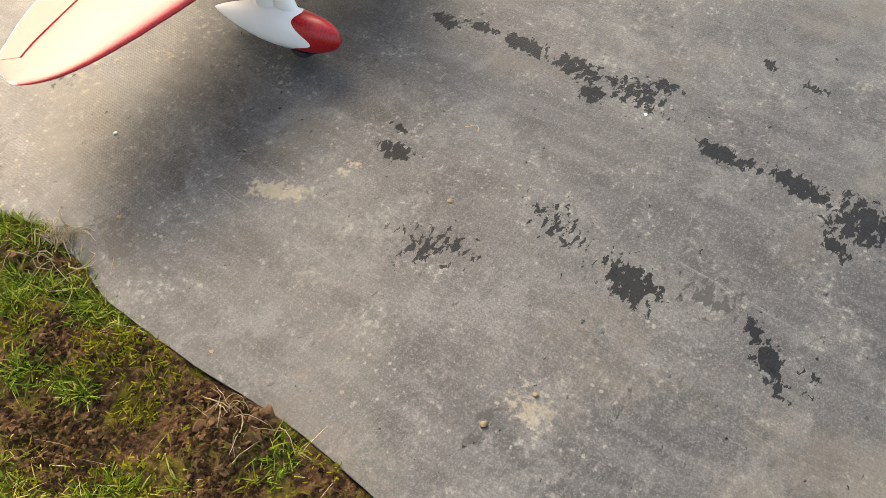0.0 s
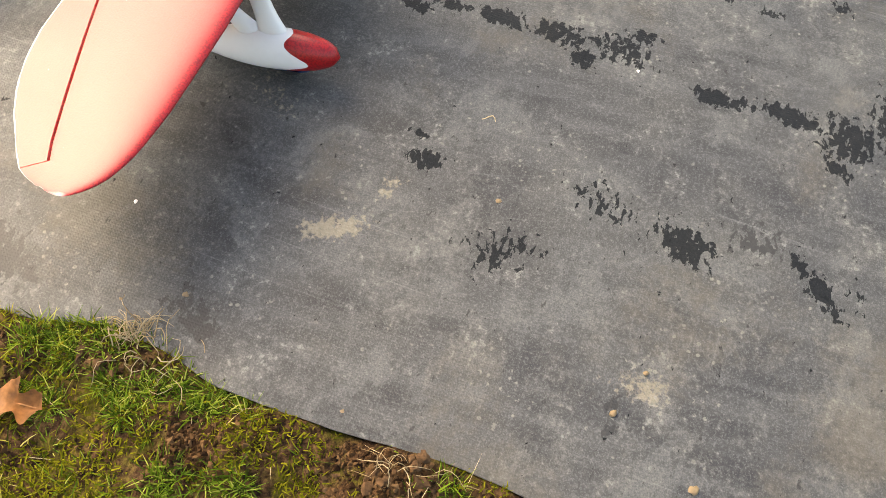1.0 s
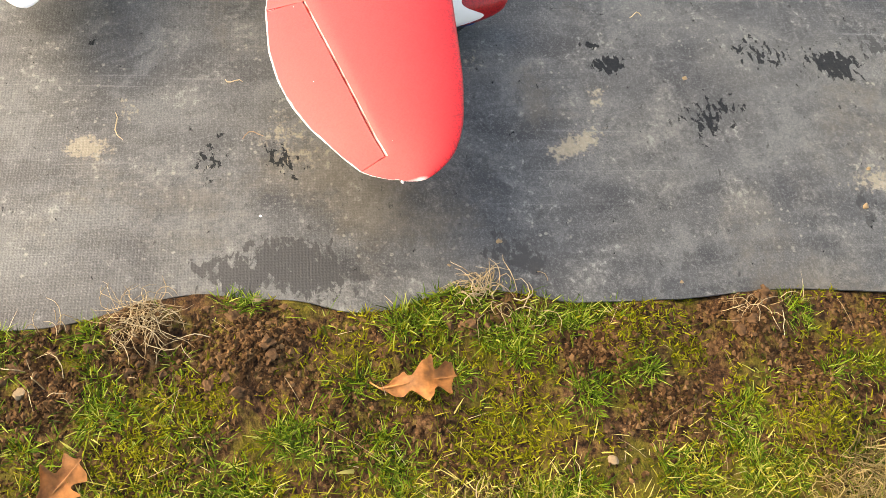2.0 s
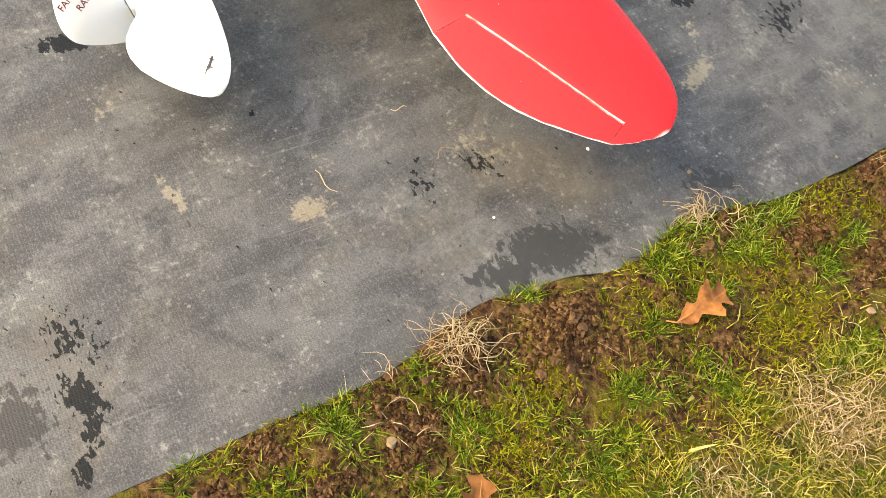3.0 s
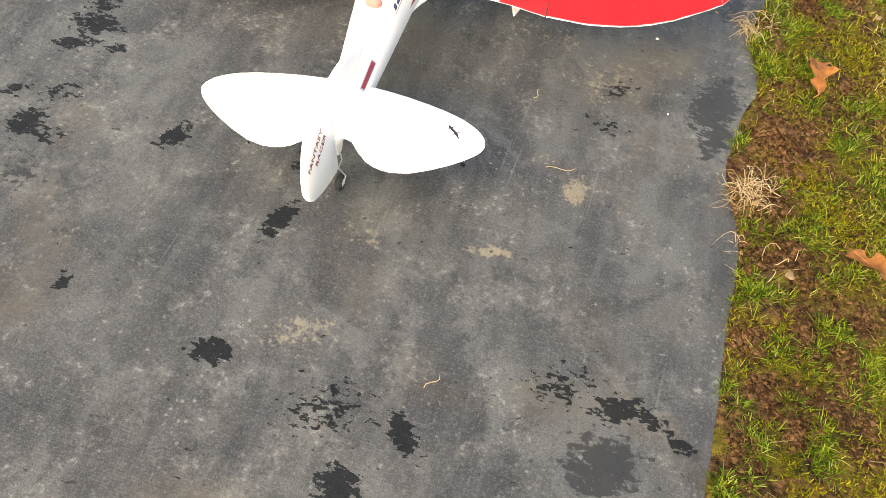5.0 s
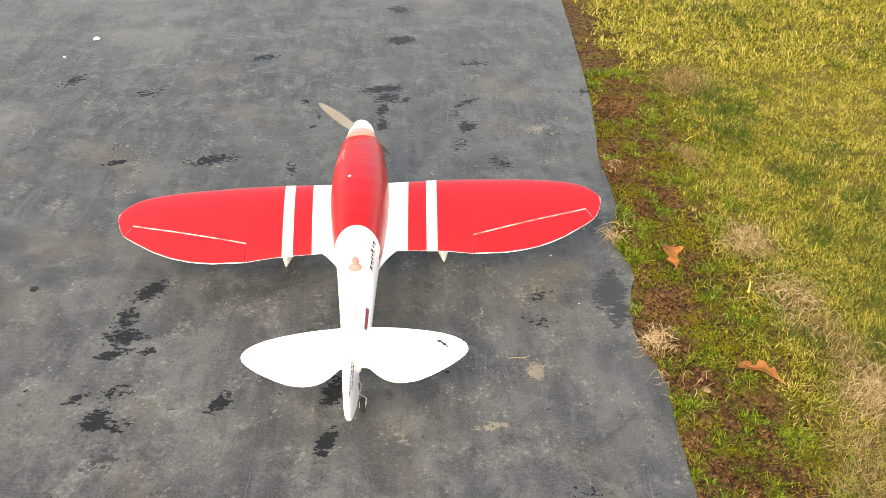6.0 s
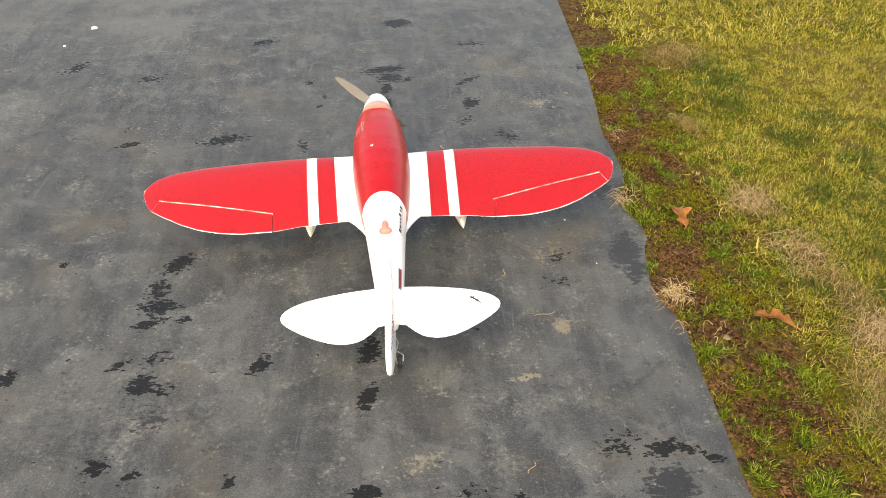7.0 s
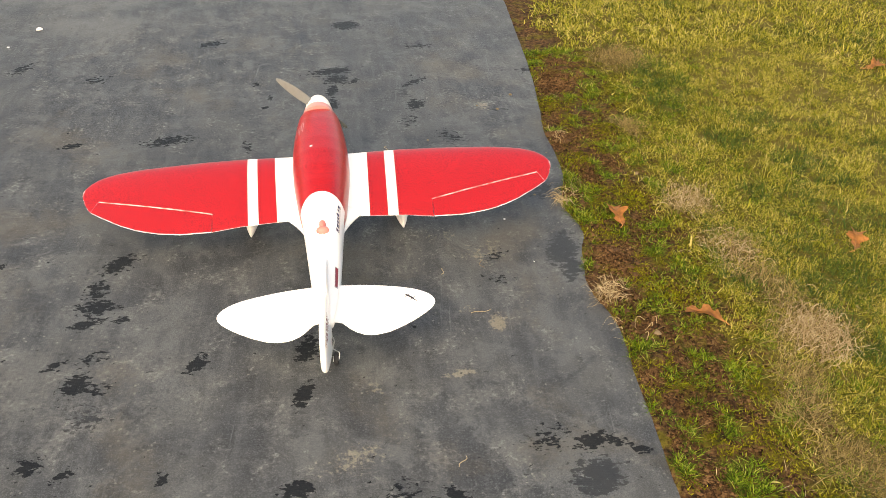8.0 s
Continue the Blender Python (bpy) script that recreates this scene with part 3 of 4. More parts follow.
def loft(bm, rub, xs, cut0, cut1, side, n=14):
    """A closed piece of wing between two chord fractions over the stations xs."""
    rings = []
    for x in xs:
        a, c = blade_y(x, LE_X, LE_Y), blade_y(x, TE_X, TE_Y)
        chord = max(a - c, 0.004)
        f0, f1 = cut0(x), cut1(x)
        fs = [f0 + (f1 - f0) * (1 - math.cos(math.pi * 0.5 * i / n)) if f0 == 0 else f0 + (f1 - f0) * i / n for i in range(n + 1)]
        fs.insert(n, f1 - 0.004)
        if f1 == 1.0 and f0 == 0.0:
            h = min(max(hinge_f(x), 0.5), 0.85)
            fs = [h * (1 - math.cos(math.pi * 0.5 * i / n)) for i in range(n)] + [h, 0.985]
        thick = 0.155 - 0.035 * x / 0.6
        z0 = WING_Z - 0.012 * (x / 0.6)
        up = [(x * side, a - f * chord, z0 + airfoil(f) * chord * thick * 6.2, f) for f in fs]
        lo = [(x * side, a - f * chord, z0 - airfoil(f) * chord * thick * 3.6, f) for f in reversed(fs)]
        # the hinge is a V-shaped groove pressed into the upper side
        groove, deep = 0.0018 / chord, 0.0026
        if f1 == 1.0 and f0 == 0.0:
            up.append((x * side, c, z0, 1.0))
        if f1 < 1.0:
            px, py, pz, f = up[-1]
            up[-2], up[-1] = (px, py + 0.0028, pz + 0.0002, f - 1.2 * groove), (px, py + 0.0020, pz, f - groove)
            up.append((px, py, pz - deep, f))
        if f0 > 0.0:
            px, py, pz, f = up[0]
            up[0] = (px, py - 0.0020, pz, f + groove)
            up.insert(0, (px, py, pz - deep, f))
        ring = []
        hf, near = hinge_f(x), max(0.0, 1 - abs(x - 0.569) / 0.034)
        for px, py, pz, f in up + lo:
            px += side * 0.008 * near * (2 * (f - hf) / max(1 - hf, 0.05) - 1) if f >= hf else -side * 0.008 * near * f / hf
            v = bm.verts.new((px, py, pz))
            v[rub] = 0.675 if f1 < 1.0 and f > f1 - 1.1 * groove else max(smooth01(np.float64(f), 0.98, 1.0) * 0.84, 0.35 * (1 - smooth01(np.float64(f), 0.0, 0.03)))
            v[rub] = max(v[rub], 0.66 * float(smooth01(np.float64(x), 0.590, 0.605)))
            ring.append(v)
        rings.append(ring)
    m = len(rings[0])
    for r, s in zip(rings, rings[1:]):
        for i in range(m):
            bm.faces.new((r[i], r[(i + 1) % m], s[(i + 1) % m], s[i]))
    bm.faces.new(rings[0])
    bm.faces.new(list(reversed(rings[-1])))


def new_bm():
    bm = bmesh.new()
    return bm, bm.verts.layers.float.new("rub")


def hinge_f(x):
    """Chord fraction of the aileron hinge."""
    a, c = blade_y(x, LE_X, LE_Y), blade_y(x, TE_X, TE_Y)
    y = -0.099 + (x - 0.278) / (0.556 - 0.278) * 0.081
    return (a - y) / (a - c)


plane = tagged(new("model_aeroplane"), "red and white foam model aeroplane standing on the rubber sheet", "model aeroplane")
PIVOT = Matrix.Translation((0.0, -0.02, 0.16))
plane.matrix_world = pose(0.0003, -0.0241, 0.1504, 11.0, -2.7, -0.6) @ Matrix.Scale(0.9662, 4) @ PIVOT.inverted()

for side, word in ((1, "right"), (-1, "left")):
    bm, rub = new_bm()
    span = [0.02 + 0.252 * i / 8 for i in range(9)] + [0.2735 + 0.2960 * i / 16 for i in range(17)]
    span += [0.5700, 0.576, 0.581, 0.585, 0.589, 0.5925, 0.5955, 0.598, 0.600, 0.602, 0.6035, 0.6047, 0.6055, 0.606]
    loft(bm, rub, span, lambda x: 0.0, lambda x: hinge_f(x) if 0.2732 < x < 0.5697 else 1.0, side)
    wing = part("wing", bm, M_WING, plane, "red foam wing with two white stripes")
    bm, rub = new_bm()
    gap = lambda x: hinge_f(x) + 0.0004 / max(blade_y(x, LE_X, LE_Y) - blade_y(x, TE_X, TE_Y), 0.01)
    loft(bm, rub, [0.2741 + (0.5692 - 0.2741) * i / 16 for i in range(17)], gap, lambda x: 1.0, side, 8)
    part("aileron", bm, M_WING, wing)

# body
BODY = [(0.232, 0.0460, 0.209, 0.148), (0.226, 0.0500, 0.213, 0.144), (0.21, 0.0545, 0.219, 0.138), (0.17, 0.0610, 0.230, 0.129), (0.12, 0.0670, 0.241, 0.121),
        (0.06, 0.0710, 0.253, 0.116), (0.0, 0.0720, 0.262, 0.114), (-0.06, 0.0690, 0.266, 0.115), (-0.12, 0.0630, 0.266, 0.118), (-0.17, 0.0570, 0.262, 0.124)]
BODY_TAIL = [(-0.21, 0.050, 0.257, 0.131), (-0.26, 0.045, 0.250, 0.136), (-0.31, 0.041, 0.243, 0.144), (-0.37, 0.036, 0.234, 0.152), (-0.43, 0.031, 0.227, 0.162),
             (-0.48, 0.023, 0.222, 0.175), (-0.525, 0.013, 0.217, 0.183), (-0.532, 0.006, 0.213, 0.188)]


def body_at(y):
    rows = (BODY + BODY_TAIL)[::-1]
    ys = [r[0] for r in rows]
    return [float(np.interp(y, ys, [r[i] for r in rows])) for i in (1, 2, 3)]


def body_point(y, a):
    """A point of the body's skin: a = 0 on the right, 90 on top."""
    w, top, low = body_at(y)
    c, s = math.cos(radians(a)), math.sin(radians(a))
    e = 0.86
    mid = low + (top - low) * 0.46
    h = (top - mid) if s > 0 else (mid - low)
    return Vector((w * math.copysign(abs(c) ** e, c), y, mid + h * math.copysign(abs(s) ** e, s)))


bm, rub = new_bm()
stations = sorted(set([r[0] for r in BODY + BODY_TAIL] + [0.232 - 0.764 * i / 50 for i in range(51)]), reverse=True)
rings = []
for y in stations:
    rings.append([bm.verts.new(body_point(y, a)) for a in range(0, 360, 9)])
for r, s in zip(rings, rings[1:]):
    for i in range(len(r)):
        bm.faces.new((r[i], r[(i + 1) % len(r)], s[(i + 1) % len(r)], s[i]))
bm.faces.new(rings[0])
bm.faces.new(list(reversed(rings[-1])))
body = part("fuselage", bm, M_BODY, plane, "red cowled white foam fuselage")

# wing root fillets: the trailing edge sweeps back into the body
for side in (1, -1):
    bm, rub = new_bm()
    rows = []
    for i in range(13):
        t = i / 12
        xo = 0.040 + 0.068 * (1 - t) ** 1.8
        y = -0.124 - 0.120 * t
        lip = 0.0028
        zc = WING_Z + 0.002 + 0.012 * t
        row = []
        for j in range(7):
            u = j / 6
            x = 0.03 + (xo - 0.03) * u
            row.append((side * x, y, zc + lip + 0.016 * (1 - u) ** 2 * (1 - 0.4 * t) + 0.010 * (1 - t) * (1 - u) - 0.002 * u))
        for j in range(6, -1, -1):
            u = j / 6
            x = 0.03 + (xo - 0.03) * u
            row.append((side * x, y, zc - lip - 0.012 * (1 - u)))
        rows.append([bm.verts.new(p) for p in row])
    for r, s in zip(rows, rows[1:]):
        for i in range(len(r)):
            bm.faces.new((r[i], r[(i + 1) % len(r)], s[(i + 1) % len(s)], s[i]))
    bm.faces.new(rows[0])
    bm.faces.new(list(reversed(rows[-1])))
    part("root_fillet", bm, M_FOAM, plane, "white wing root fillet")

# tailplane
ST_X = [0.0, 0.03, 0.05, 0.065, 0.08, 0.1, 0.13, 0.16, 0.19, 0.21, 0.223, 0.231, 0.2345, 0.236]
ST_LE = [-0.4155, -0.4175, -0.4190, -0.4202, -0.4215, -0.4240, -0.4290, -0.4350, -0.4435, -0.4530, -0.4620, -0.4710, -0.4780, -0.4860]
ST_TE = [-0.5210, -0.5270, -0.5490, -0.5600, -0.5655, -0.5680, -0.5630, -0.5500, -0.5330, -0.5190, -0.5080, -0.4990, -0.4930, -0.4860]
STAB_Z = 0.203
for side in (1, -1):
    bm, rub = new_bm()
    rings = []
    for i in range(25):
        x = 0.236 * math.sin(math.pi / 2 * i / 24)
        a, c = (float(np.interp(x, ST_X, e)) for e in (ST_LE, ST_TE))
        t = 0.0045 * (1 - 0.35 * x / 0.236) * (0.25 if i == 24 else 1)
        ring = [bm.verts.new((side * x, a + (c - a) * f, STAB_Z + s * t * p)) for f, p, s in
                ((0, 0.0, 1), (0.02, 0.6, 1), (0.08, 1, 1), (0.5, 1, 1), (0.9, 0.7, 1), (0.985, 0.4, 1), (1, 0, 1), (0.985, 0.4, -1), (0.9, 0.7, -1), (0.5, 1, -1), (0.08, 1, -1), (0.02, 0.6, -1))]
        rings.append(ring)
    for r, s in zip(rings, rings[1:]):
        for i in range(len(r)):
            bm.faces.new((r[i], r[(i + 1) % len(r)], s[(i + 1) % len(s)], s[i]))
    bm.faces.new(rings[0])
    bm.faces.new(list(reversed(rings[-1])))
    part("tailplane", bm, M_FOAM, plane, "rounded white foam tailplane")


def plate(outline, half, name, material, parent, label=""):
    """An upright foam plate in the plane x = 0 with a rounded rim, from a closed curve through a few corners."""
    n = len(outline)
    pts = []
    for i in range(n):
        p0, p1, p2, p3 = (Vector(outline[(i + k) % n]) for k in (-1, 0, 1, 2))
        for j in range(6):
            t = j / 6
            pts.append(0.5 * ((2 * p1) + (p2 - p0) * t + (2 * p0 - 5 * p1 + 4 * p2 - p3) * t * t + (3 * p1 - p0 - 3 * p2 + p3) * t ** 3))
    mid = sum(pts, Vector((0, 0))) / len(pts)
    bm, rub = new_bm()
    rings = []
    for s, x in ((0.93, -half), (0.98, -half * 0.75), (1.0, -half * 0.2), (1.0, half * 0.2), (0.98, half * 0.75), (0.93, half)):
        rings.append([bm.verts.new((x, mid.x + (p.x - mid.x) * s, mid.y + (p.y - mid.y) * s)) for p in pts])
    for r, s in zip(rings, rings[1:]):
        for i in range(len(r)):
            bm.faces.new((r[i], r[(i + 1) % len(r)], s[(i + 1) % len(s)], s[i]))
    for ring, x in ((rings[0], -half), (rings[-1], half)):
        c = bm.verts.new((x * 1.02, mid.x, mid.y))
        for i in range(len(ring)):
            bm.faces.new((ring[i], ring[(i + 1) % len(ring)], c))
    return part(name, bm, material, parent, label)


plate([(-0.36, 0.229), (-0.398, 0.262), (-0.43, 0.286), (-0.48, 0.309), (-0.525, 0.317), (-0.531, 0.244), (-0.529, 0.155), (-0.50, 0.165), (-0.42, 0.195)], 0.0065, "fin", M_FOAM, plane)
rudder = plate([(-0.002, 0.317), (-0.035, 0.315), (-0.066, 0.300), (-0.086, 0.268), (-0.100, 0.225), (-0.103, 0.188), (-0.092, 0.162), (-0.06, 0.142), (-0.025, 0.131), (-0.003, 0.137), (-0.001, 0.232)], 0.006, "rudder", M_FOAM, plane, "white foam rudder with handwritten red words")
rudder.matrix_local = pose(0, -0.533, 0, 0, 0, -7)


def lettering(words, size, m, material, parent, name="lettering", slant=0.0):
    cu = bpy.data.curves.new(name, "FONT")
    cu.body, cu.size, cu.align_x, cu.shear = words, size, "CENTER", slant
    cu.extrude = 0.0002
    tmp = new(name, cu)
    bpy.context.view_layer.update()
    me = bpy.data.meshes.new_from_object(tmp.evaluated_get(bpy.context.evaluated_depsgraph_get()))
    bpy.data.objects.remove(tmp)
    me.materials.clear()
    me.materials.append(material)
    ob = new(name, me)
    ob.parent = parent
    ob.matrix_local = m
    return ob


side_m = Matrix(((0, 0, 1, 0.0067), (1, 0, 0, 0), (0, 1, 0, 0), (0, 0, 0, 1)))
lettering("FANTASY", 0.0165, Matrix.Translation((0, -0.058, 0.256)) @ side_m @ pose(0, 0, 0, 0, 0, 36), M_INK, rudder, "lettering", 0.32)
lettering("RACER", 0.0165, Matrix.Translation((0, -0.043, 0.239)) @ side_m @ pose(0, 0, 0, 0, 0, 36), M_INK, rudder, "lettering", 0.32)


def tube(bm, pts, radii, seg=8, flat=1.0):
    """A round rod through points."""
    rings = []
    for i, p in enumerate(pts):
        p = Vector(p)
        d = (Vector(pts[min(i + 1, len(pts) - 1)]) - Vector(pts[max(i - 1, 0)])).normalized()
        a = d.orthogonal().normalized() if abs(d.z) > 0.95 else d.cross(Vector((0, 0, 1))).normalized()
        b = d.cross(a)
        rings.append([bm.verts.new(p + radii[i] * (math.cos(2 * math.pi * k / seg) * a * flat + math.sin(2 * math.pi * k / seg) * b)) for k in range(seg)])
    for r, s in zip(rings, rings[1:]):
        for k in range(seg):
            bm.faces.new((r[k], r[(k + 1) % seg], s[(k + 1) % seg], s[k]))
    bm.faces.new(rings[0])
    bm.faces.new(list(reversed(rings[-1])))


def revolve(bm, profile, axis, seg=24):
    """Turn (distance along the axis, radius) round an axis given as a matrix whose x runs along it."""
    rings = [[bm.verts.new(axis @ Vector((d, max(r, 1e-4) * math.cos(2 * math.pi * k / seg), max(r, 1e-4) * math.sin(2 * math.pi * k / seg)))) for k in range(seg)] for d, r in profile]
    for r, s in zip(rings, rings[1:]):
        for k in range(seg):
            bm.faces.new((r[k], r[(k + 1) % seg], s[(k + 1) % seg], s[k]))
    bm.faces.new(rings[0])
    bm.faces.new(list(reversed(rings[-1])))


def along_y(x, y, z):
    return Matrix.Translation((x, y, z)) @ Matrix(((0, 1, 0, 0), (1, 0, 0, 0), (0, 0, 1, 0), (0, 0, 0, 1)))


# nose: ring, spinner, two blades
HUB_Y, HUB_Z = 0.266, 0.181
bm, rub = new_bm()
revolve(bm, [(-0.038, 0.0425), (-0.030, 0.0430), (-0.020, 0.0405), (-0.014, 0.0380), (-0.0135, 0.030)], along_y(0, HUB_Y, HUB_Z))
part("nose_ring", bm, M_PINK, plane, "faded pink plastic nose ring")
bm, rub = new_bm()
revolve(bm, [(-0.0140, 0.0350), (-0.0125, 0.0375), (-0.004, 0.0372), (-0.002, 0.0345), (0.003, 0.0350), (0.014, 0.0335), (0.026, 0.0295), (0.038, 0.0230), (0.048, 0.0135), (0.054, 0.007), (0.057, 0.001)], along_y(0, HUB_Y, HUB_Z))
part("spinner", bm, M_SPIN, plane, "ivory plastic spinner")
propeller = new("propeller")
propeller.parent = plane
propeller.matrix_local = Matrix.Translation((0, HUB_Y + 0.008, HUB_Z)) @ pose(0, 0, 0, 0, 45, 0)
for half, reach in ((1, 0.135), (-1, 0.095)):
    bm, rub = new_bm()
    rings = []
    for i in range(17):
        t = i / 16
        r = 0.012 + reach * t
        w = 0.005 + 0.0085 * math.sin(math.pi * min(1, t * 1.05)) ** 0.7 * (1 - 0.35 * t) if t < 0.97 else 0.002
        tw = radians(38 - 26 * t) * half
        c, s = math.cos(tw), math.sin(tw)
        ring = []
        for k in range(10):
            a = 2 * math.pi * k / 10
            p, q = w * math.cos(a), 0.0016 * math.sin(a)
            ring.append(bm.verts.new((-half * r, p * s + q * c, p * c - q * s)))
        rings.append(ring)
    for r, s in zip(rings, rings[1:]):
        for k in range(10):
            bm.faces.new((r[k], r[(k + 1) % 10], s[(k + 1) % 10], s[k]))
    bm.faces.new(rings[0])
    bm.faces.new(list(reversed(rings[-1])))
    part("blade", bm, M_PROP, propeller, "grey plastic propeller blade")

# undercarriage: a forked leg, a wheel fairing and a wheel on each side, standing on the sheet
to_plane = plane.matrix_world.inverted()
for side in (1, -1):
    gear = new("undercarriage_leg")
    gear.parent = plane
    gear.matrix_local = to_plane @ pose(0.203 if side > 0 else -0.181, 0.018 if side > 0 else 0.002, 0.0)
    bm, rub = new_bm()
    rings = []
    for i in range(33):
        t = i / 32
        y = -0.060 + 0.252 * t
        r = (math.sin(math.pi * t ** 1.25) ** 0.62 if t < 0.574 else math.sqrt(max(1 - ((t - 0.574) / 0.426) ** 2.6, 0))) if 0 < t < 1 else 0.02
        zc = 0.022 + 0.038 * t
        ring = []
        for k in range(24):
            a = 2 * math.pi * k / 24
            s = math.sin(a)
            ring.append(bm.verts.new((0.0265 * max(r, 0.02) * math.cos(a), y, zc + (0.037 if s > 0 else 0.032) * max(r, 0.02) * s)))
        rings.append(ring)
    for r, s in zip(rings, rings[1:]):
        for k in range(24):
            bm.faces.new((r[k], r[(k + 1) % 24], s[(k + 1) % 24], s[k]))
    bm.faces.new(rings[0])
    bm.faces.new(list(reversed(rings[-1])))
    part("wheel_fairing", bm, M_PANT, gear, "white wheel fairing with a red scalloped nose")
    for y0, y1, w in ((0.098, 0.070, 0.0165), (0.066, -0.022, 0.0155)):
        bm, rub = new_bm()
        rings = []
        for i in range(11):
            t = i / 10
            cx, cy, cz = -side * 0.010 * t, y0 + (y1 - y0) * t, 0.066 + 0.080 * t
            flare = 1 + 0.8 * (1 - t) ** 3
            rings.append([bm.verts.new((cx + 0.0065 * flare * math.cos(a), cy + w * flare * math.sin(a), cz)) for a in (2 * math.pi * k / 16 for k in range(16))])
        for r, s in zip(rings, rings[1:]):
            for k in range(16):
                bm.faces.new((r[k], r[(k + 1) % 16], s[(k + 1) % 16], s[k]))
        bm.faces.new(rings[0])
        bm.faces.new(list(reversed(rings[-1])))
        part("strut", bm, M_FOAM, gear)
    bm, rub = new_bm()
    ax = Matrix.Translation((0, 0.112, 0.022))
    revolve(bm, [(-0.008, 0.010), (-0.008, 0.018), (-0.005, 0.0212), (0.0, 0.022), (0.005, 0.0212), (0.008, 0.018), (0.008, 0.010)], ax)
    part("wheel", bm, M_TYRE, gear, "black rubber wheel")
    bm, rub = new_bm()
    rings = []
    for i in range(13):
        t = i / 12
        y = 0.088 + 0.060 * t
        zc, r = 0.022 + 0.038 * (y + 0.060) / 0.252, 1.012
        wide = 34 * math.sin(math.pi * min(1, 0.12 + 0.88 * t)) ** 0.7
        rings.append([bm.verts.new((0.0265 * r * math.cos(radians(b)), y, zc + 0.0325 * r * math.sin(radians(b)))) for b in (270 - wide * 1.6, 270 - wide * 0.7, 270, 270 + wide * 0.7, 270 + wide * 1.6)])
    for r, s in zip(rings, rings[1:]):
        for k in range(4):
            bm.faces.new((r[k], r[k + 1], s[k + 1], s[k]))
    part("blue_trim", bm, M_BLUE, gear, "blue painted trim under the nose")

# tail wheel on a bent wire
tail = new("tail_wheel")
tail.parent = plane
tail.matrix_local = to_plane
bm, rub = new_bm()
revolve(bm, [(-0.0055, 0.006), (-0.0055, 0.0115), (-0.003, 0.0142), (0.003, 0.0142), (0.0055, 0.0115), (0.0055, 0.006)], Matrix.Translation((0.012, -0.526, 0.0142)))
part("tyre", bm, M_TYRE, tail)
bm, rub = new_bm()
revolve(bm, [(-0.0062, 0.002), (-0.006, 0.0066), (0.006, 0.0066), (0.0062, 0.002)], Matrix.Translation((0.012, -0.526, 0.0142)))
part("hub", bm, M_HUB, tail)
bm, rub = new_bm()
tube(bm, [(0.012, -0.526, 0.0142), (0.0195, -0.526, 0.0142), (0.0195, -0.520, 0.026), (0.006, -0.514, 0.032), (0.010, -0.508, 0.048), (0.003, -0.502, 0.066), (0.002, -0.50, 0.115)], [0.0013] * 7, 6)
part("wire", bm, M_WIRE, tail, "bent steel tail wheel wire")

# pink knob behind the deck
bm, rub = new_bm()
for c, r, sq in (((0, -0.268, 0.251), 0.0095, (0.85, 1.45, 0.8)), ((0, -0.284, 0.248), 0.0135, (1.1, 0.75, 0.75))):
    bmesh.ops.create_uvsphere(bm, u_segments=18, v_segments=12, radius=r, matrix=Matrix.Translation(c) @ Matrix.Diagonal((*sq, 1)))
part("cockpit_knob", bm, M_KNOB, plane, "pink two-lobed plastic knob")


def skin_patch(name, y0, y1, a0, a1, lift, material, parent, label="", ny=8, na=4, skew=0.0):
    """A thin sheet lying on the body's skin."""
    bm, rub = new_bm()
    rows = []
    for i in range(ny + 1):
        y = y0 + (y1 - y0) * i / ny
        row = []
        for j in range(na + 1):
            a = a0 + (a1 - a0) * j / na
            p = body_point(y + skew * j / na, a)
            w, top, low = body_at(y)
            out = (p - Vector((0, p.y, low + (top - low) * 0.46))).normalized()
            row.append(bm.verts.new(p + out * lift))
        rows.append(row)
    for r, s in zip(rows, rows[1:]):
        for j in range(na):
            bm.faces.new((r[j], r[j + 1], s[j + 1], s[j]))
    return part(name, bm, material, parent, label)


skin_patch("decal_border", -0.438, -0.380, 36, 54, 0.0006, M_GREY, body)
skin_patch("decal", -0.435, -0.383, 38.5, 51.5, 0.0010, M_DECAL_RED, body, "dark red rectangular decal")
# the maker's mark on the deck, as plain bars
for y0, y1, a1 in ((-0.278, -0.269, 50), (-0.266, -0.254, 47), (-0.251, -0.244, 47), (-0.241, -0.234, 47), (-0.231, -0.223, 50), (-0.216, -0.210, 47), (-0.207, -0.199, 47)):
    skin_patch("mark", y0, y1, 40, a1, 0.0008, M_NAVY, body, "", 2, 3, 0.003)
skin_patch("pinstripe", -0.282, -0.195, 36, 37.5, 0.0008, M_GOLD, body, "thin ochre stripe", 10, 1)
for y0, y1, a0, wide in ((0.098, 0.148, 122, 2.2), (0.110, 0.152, 127, 3.0), (0.092, 0.140, 133, 1.8), (0.104, 0.131, 138, 3.2), (0.088, 0.118, 144, 2.0)):
    skin_patch("scratch", y0, y1, a0, a0 + wide, 0.0006, M_SCUFF, body, "rubbed pale scratch", 4, 1, 0.007)
skin_patch("chip", 0.008, 0.015, 100, 105, 0.0006, M_CHIP, body, "", 2, 1)

